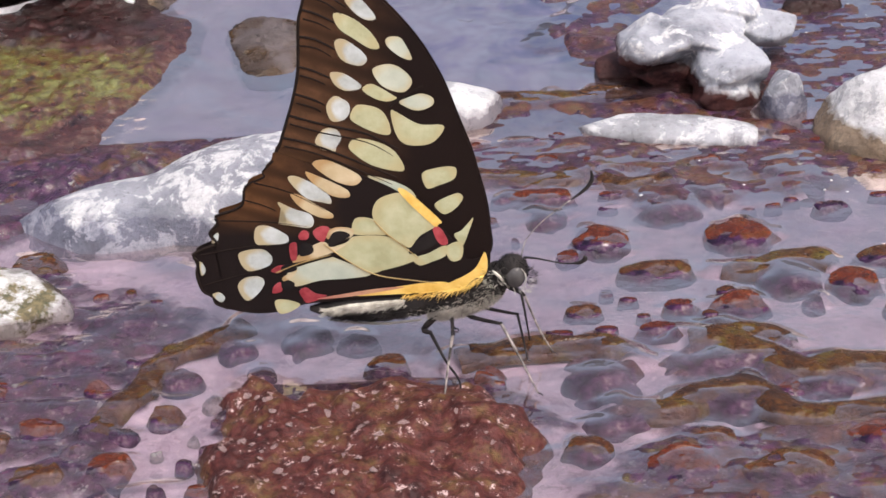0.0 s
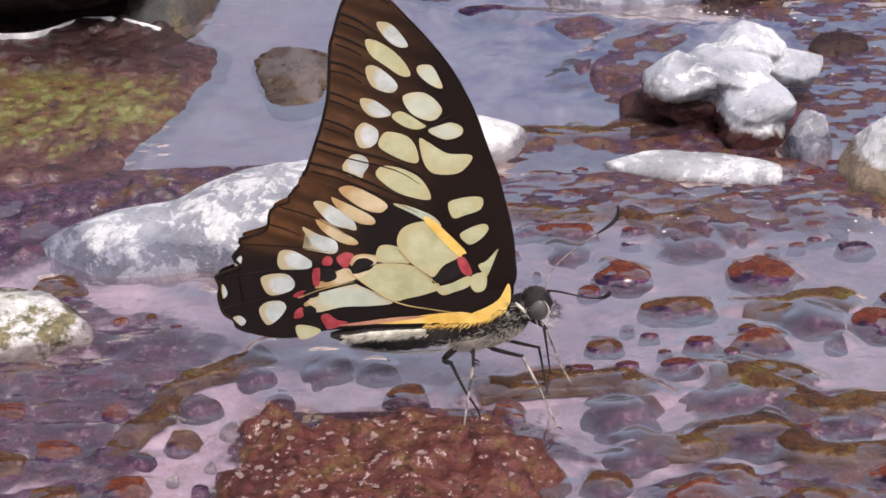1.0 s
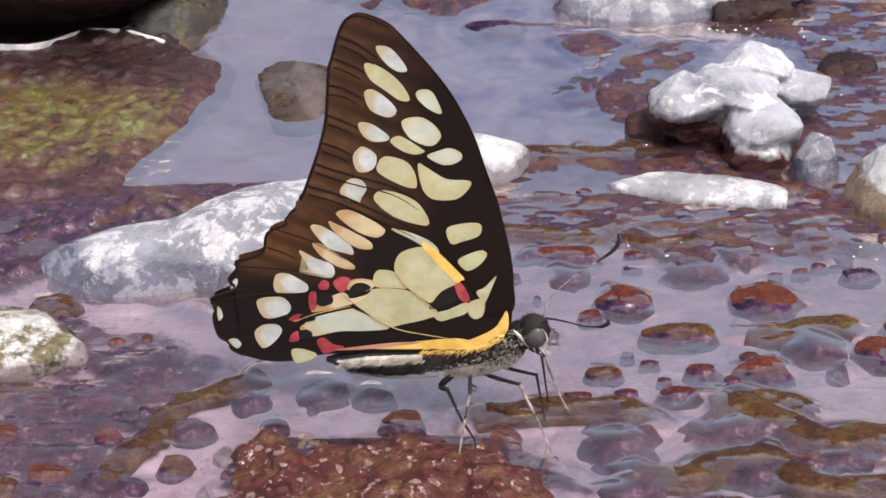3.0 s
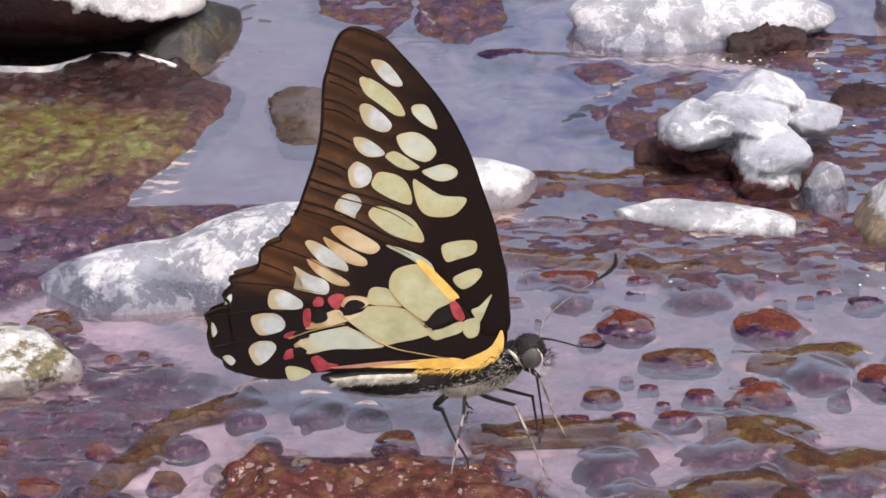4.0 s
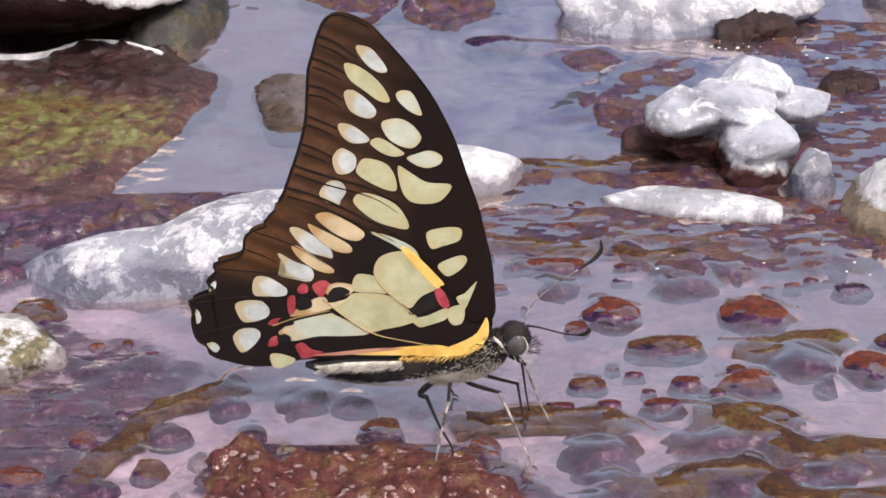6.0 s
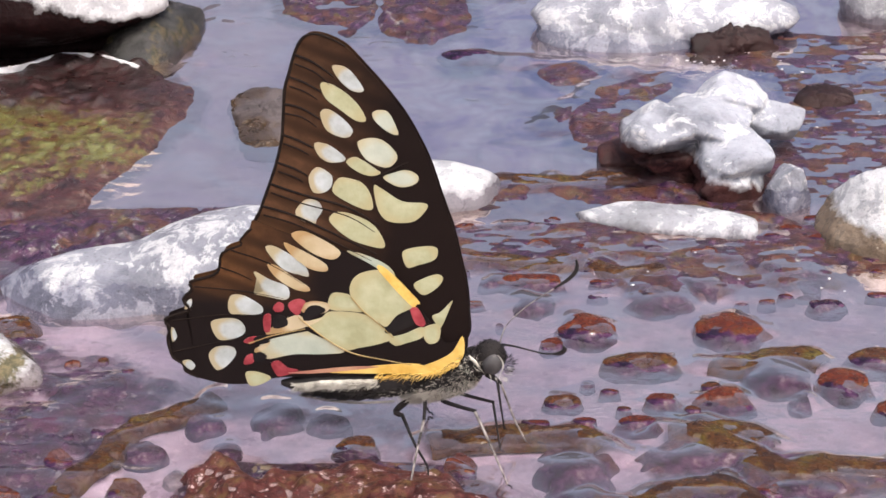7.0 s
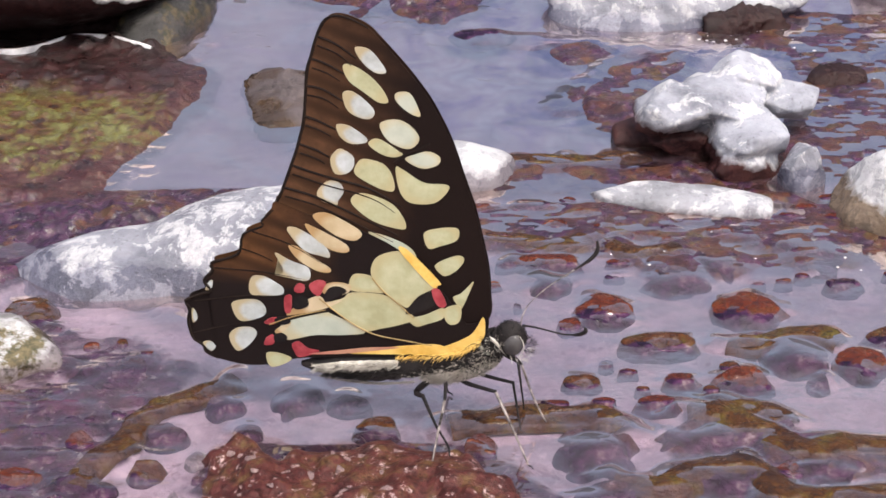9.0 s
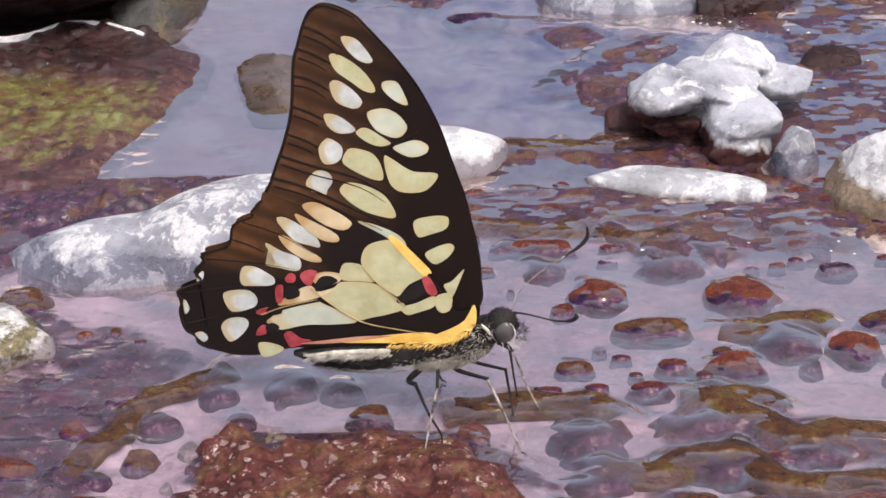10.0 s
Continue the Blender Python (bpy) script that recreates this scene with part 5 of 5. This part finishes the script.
part("collar", tube([(2.2, -1.5, 13.2), (2.7, -1.8, 12.9), (3.2, -1.7, 12.3), (3.5, -1.4, 11.5)], [0.05, 0.2, 0.18, 0.05], 8, 4), FUR_WHITE, thorax, "white collar stripe", True)


def hairs(name, count, spread, length, lean, material, parent, seed):
    """A tuft of fine hairs; spread(r) gives the root and the way out of the skin."""
    r, bm = random.Random(seed), bmesh.new()
    for _ in range(count):
        root, out = spread(r)
        way = (out + Vector(lean) + Vector((r.gauss(0, 0.25), r.gauss(0, 0.25), r.gauss(0, 0.25)))).normalized()
        tip = root + way * length * r.uniform(0.5, 1.2)
        side = way.cross(Vector((0, 1, 0.2))).normalized() * 0.05
        up = way.cross(side)
        a = [bm.verts.new((root + side * math.cos(t) + up * math.sin(t)) * MM) for t in (0, 2.1, 4.2)]
        b = bm.verts.new(tip * MM)
        for j in range(3):
            bm.faces.new((a[j], a[(j + 1) % 3], b))
    return part(name, bm, material, parent)


def on_blob(centre, axes, tilt, front, lo, hi):
    turn = Matrix.Rotation(radians(tilt), 3, "Y")

    def spread(r):
        z, a = r.uniform(lo, hi), r.uniform(math.pi, 2 * math.pi) if front else r.uniform(0, 2 * math.pi)
        s = math.sqrt(1 - z * z)
        d = Vector((s * math.cos(a), s * math.sin(a), z))
        return turn @ Vector((d.x * axes[0], d.y * axes[1], d.z * axes[2])) + Vector(centre), turn @ d
    return spread


def on_line(line, radius):
    def spread(r):
        f = r.uniform(0, len(line) - 1.001)
        a, b = Vector(line[int(f)]), Vector(line[int(f) + 1])
        t = r.uniform(-0.9, 0.9)
        out = Vector((0, -math.cos(t), math.sin(t)))
        return a.lerp(b, f - int(f)) + out * radius, out
    return spread


hairs("fur", 420, on_line([(-19.4, -0.9, 6.2), (-16.0, -1.1, 6.8), (-12.5, -1.25, 7.4), (-8.6, -1.35, 8.2)], 0.45), 0.9, (-1.1, -0.1, -0.1), FUR_WHITE, abdomen, 6)
hairs("fur", 400, on_line([(-18.4, -0.6, 5.6), (-14.0, -0.9, 5.6), (-9.0, -1.1, 6.4), (-4.0, -1.2, 8.2)], 0.55), 0.8, (-1.0, 0, -0.1), FUR_BLACK, abdomen, 7)
hairs("fur", 130, on_line([(-8.4, -1.0, 6.0), (-4.5, -1.3, 7.2), (-1.0, -1.5, 9.4), (2.0, -1.5, 11.2)], 0.9), 0.5, (-0.9, -0.1, -0.2), FUR_GREY, thorax, 8)
hairs("fur", 2200, on_blob((-1.4, -0.4, 8.1), (4.8, 1.7, 1.25), -24, True, -0.95, 0.3), 0.9, (-0.7, -0.1, -0.35), FUR_GREY, thorax, 1)
hairs("fur", 1100, on_blob((-0.8, 0, 8.3), (4.8, 2.2, 1.9), -24, True, -0.1, 0.9), 0.5, (-0.7, -0.1, 0.1), FUR_BLACK, thorax, 2)
hairs("fur", 260, on_blob((2.7, 0, 11.6), (1.7, 1.6, 1.9), -20, True, -0.8, 0.95), 1.0, (0.1, -0.1, 0.5), FUR_BLACK, thorax, 9)
hairs("fur", 110, on_blob((2.5, -0.2, 11.8), (1.5, 1.7, 1.7), -20, True, -0.5, 0.7), 0.7, (0.1, -0.1, 0.3), FUR_WHITE, thorax, 10)
hairs("fur", 500, on_blob((4.5, 0, 12.6), (1.9, 1.6, 1.9), 0, False, -0.6, 0.98), 0.32, (0.3, 0, 0.3), FUR_BLACK, head, 3)
hairs("fur", 50, on_blob((5.4, -0.3, 10.9), (1.6, 1.2, 1.0), 0, False, -0.9, 0.2), 0.9, (0.6, 0, -0.2), FUR_WHITE, head, 4)
hairs("fur", 260, on_line([(-9.0, -1.0, 9.0), (-4.0, -1.1, 9.6), (-1.0, -1.2, 10.6), (1.2, -1.2, 12.2)], 0.25), 1.0, (-0.9, -0.2, -0.2), YELLOW, thorax, 12)
hairs("palp", 60, on_blob((6.6, 0, 11.6), (0.6, 0.7, 1.0), 0, False, -0.8, 0.9), 1.1, (1.2, 0, 0.3), FUR_BLACK, head, 5)

def antenna(points, shaft, thick):
    """A thin shaft with a dark, curled club at its tip."""
    ob = part("antenna", tube(points[:5], [thick * 1.4, thick, thick * 0.9, thick], 8, 6), shaft, head, "thin clubbed antenna", True)
    part("club", tube(points[4:], [thick, 0.24, 0.27, 0.12], 8, 8), LEG_DARK, ob, "black club", True)


antenna([(6.0, -0.6, 14.6), (7.5, -0.9, 14.7), (9.3, -1.1, 14.5), (10.8, -1.2, 14.3), (12.1, -1.3, 14.4), (12.9, -1.4, 14.6), (13.6, -1.5, 15.2), (13.4, -1.5, 15.6)], LEG_DARK, 0.11)
antenna([(5.5, 0.7, 13.7), (5.7, 1.2, 14.8), (6.3, 1.9, 16.1), (8.3, 2.8, 18.1), (11.4, 3.8, 20.3), (13.1, 4.4, 21.5), (13.9, 4.8, 22.6), (13.8, 5.0, 23.8)], LEG, 0.075)


def leg(points, radii, joint, lower):
    """A leg of a dark upper part and a slender lower part with a small claw."""
    radii = [r * 0.82 for r in radii]
    upper = part("leg", tube(points[:joint + 1], radii[:joint + 1], 8, 4), LEG_DARK, butterfly, "dark jointed leg", True)
    part("shin", tube(points[joint:], radii[joint:], 8, 5), lower, upper, "", True)
    part("knee", blob(points[joint], (radii[joint] * 1.15,) * 3, 0, 10, 8), LEG_DARK, upper, "", True)
    x, y, z = points[-1]
    part("claw", tube([(x, y, z + 0.1), (x + 0.4, y - 0.25, z + 0.1), (x + 0.6, y - 0.45, z - 0.05)], [0.1, 0.08, 0.04], 6, 3), LEG_DARK, upper, "", True)


leg([(-3.0, -1.6, 6.7), (-2.5, -5.0, 5.9), (-2.4, -10.0, 4.3), (-2.2, -15.3, 2.6)], [0.32, 0.24, 0.17, 0.12], 1, LEG)
leg([(-4.6, -1.1, 6.6), (-6.7, -1.4, 4.4), (-5.7, -2.4, 4.5), (-3.3, -6.5, 3.2), (-1.2, -9.5, 2.3), (-0.5, -12.9, 2.4)], [0.5, 0.5, 0.3, 0.2, 0.15, 0.12], 2, LEG_DARK)
leg([(-2.0, -1.2, 7.4), (-0.6, -1.6, 6.5), (3.3, -3.4, 6.8), (5.9, -6.5, 4.0), (8.3, -8.8, 0.4)], [0.38, 0.36, 0.26, 0.18, 0.12], 2, LEG)
leg([(4.0, -0.8, 10.4), (5.6, -1.0, 9.8), (6.1, -1.6, 7.0), (6.0, 2.8, 0.3)], [0.28, 0.24, 0.17, 0.11], 1, LEG_DARK)
leg([(4.0, 0.6, 10.2), (5.7, 0.8, 8.5), (7.4, 1.2, 3.3), (9.1, 0.8, 0.3)], [0.26, 0.22, 0.16, 0.10], 1, LEG)
leg([(-0.6, 0.6, 7.4), (1.0, 0.6, 6.5), (4.7, 1.4, 5.3), (6.2, -1.4, 0.3)], [0.34, 0.3, 0.22, 0.12], 2, LEG_DARK)
leg([(-3.4, 1.4, 7.0), (-5.0, 3.2, 5.0), (-4.0, 5.6, 0.2)], [0.34, 0.28, 0.12], 1, LEG_DARK)


# ---- what moves ----
def motions():
    x, y, yaw = 0.00567, -0.01398, -10.85
    tilt = [(0.0, -0.9), (0.5, -0.3), (1.0, -0.2), (1.5, -0.3), (2.0, -0.2), (2.5, -0.25), (3.0, 0.0), (4.5, 0.0), (5.5, 0.1), (7.0, 0.35),
            (7.5, 0.45), (8.0, 0.55), (8.5, 0.6), (9.0, 0.6), (9.5, -0.1), (10.0, 0.1)]
    walk(butterfly, [(t, pose(x, y, 0.0, 0, a, yaw)) for t, a in tilt])


motions()
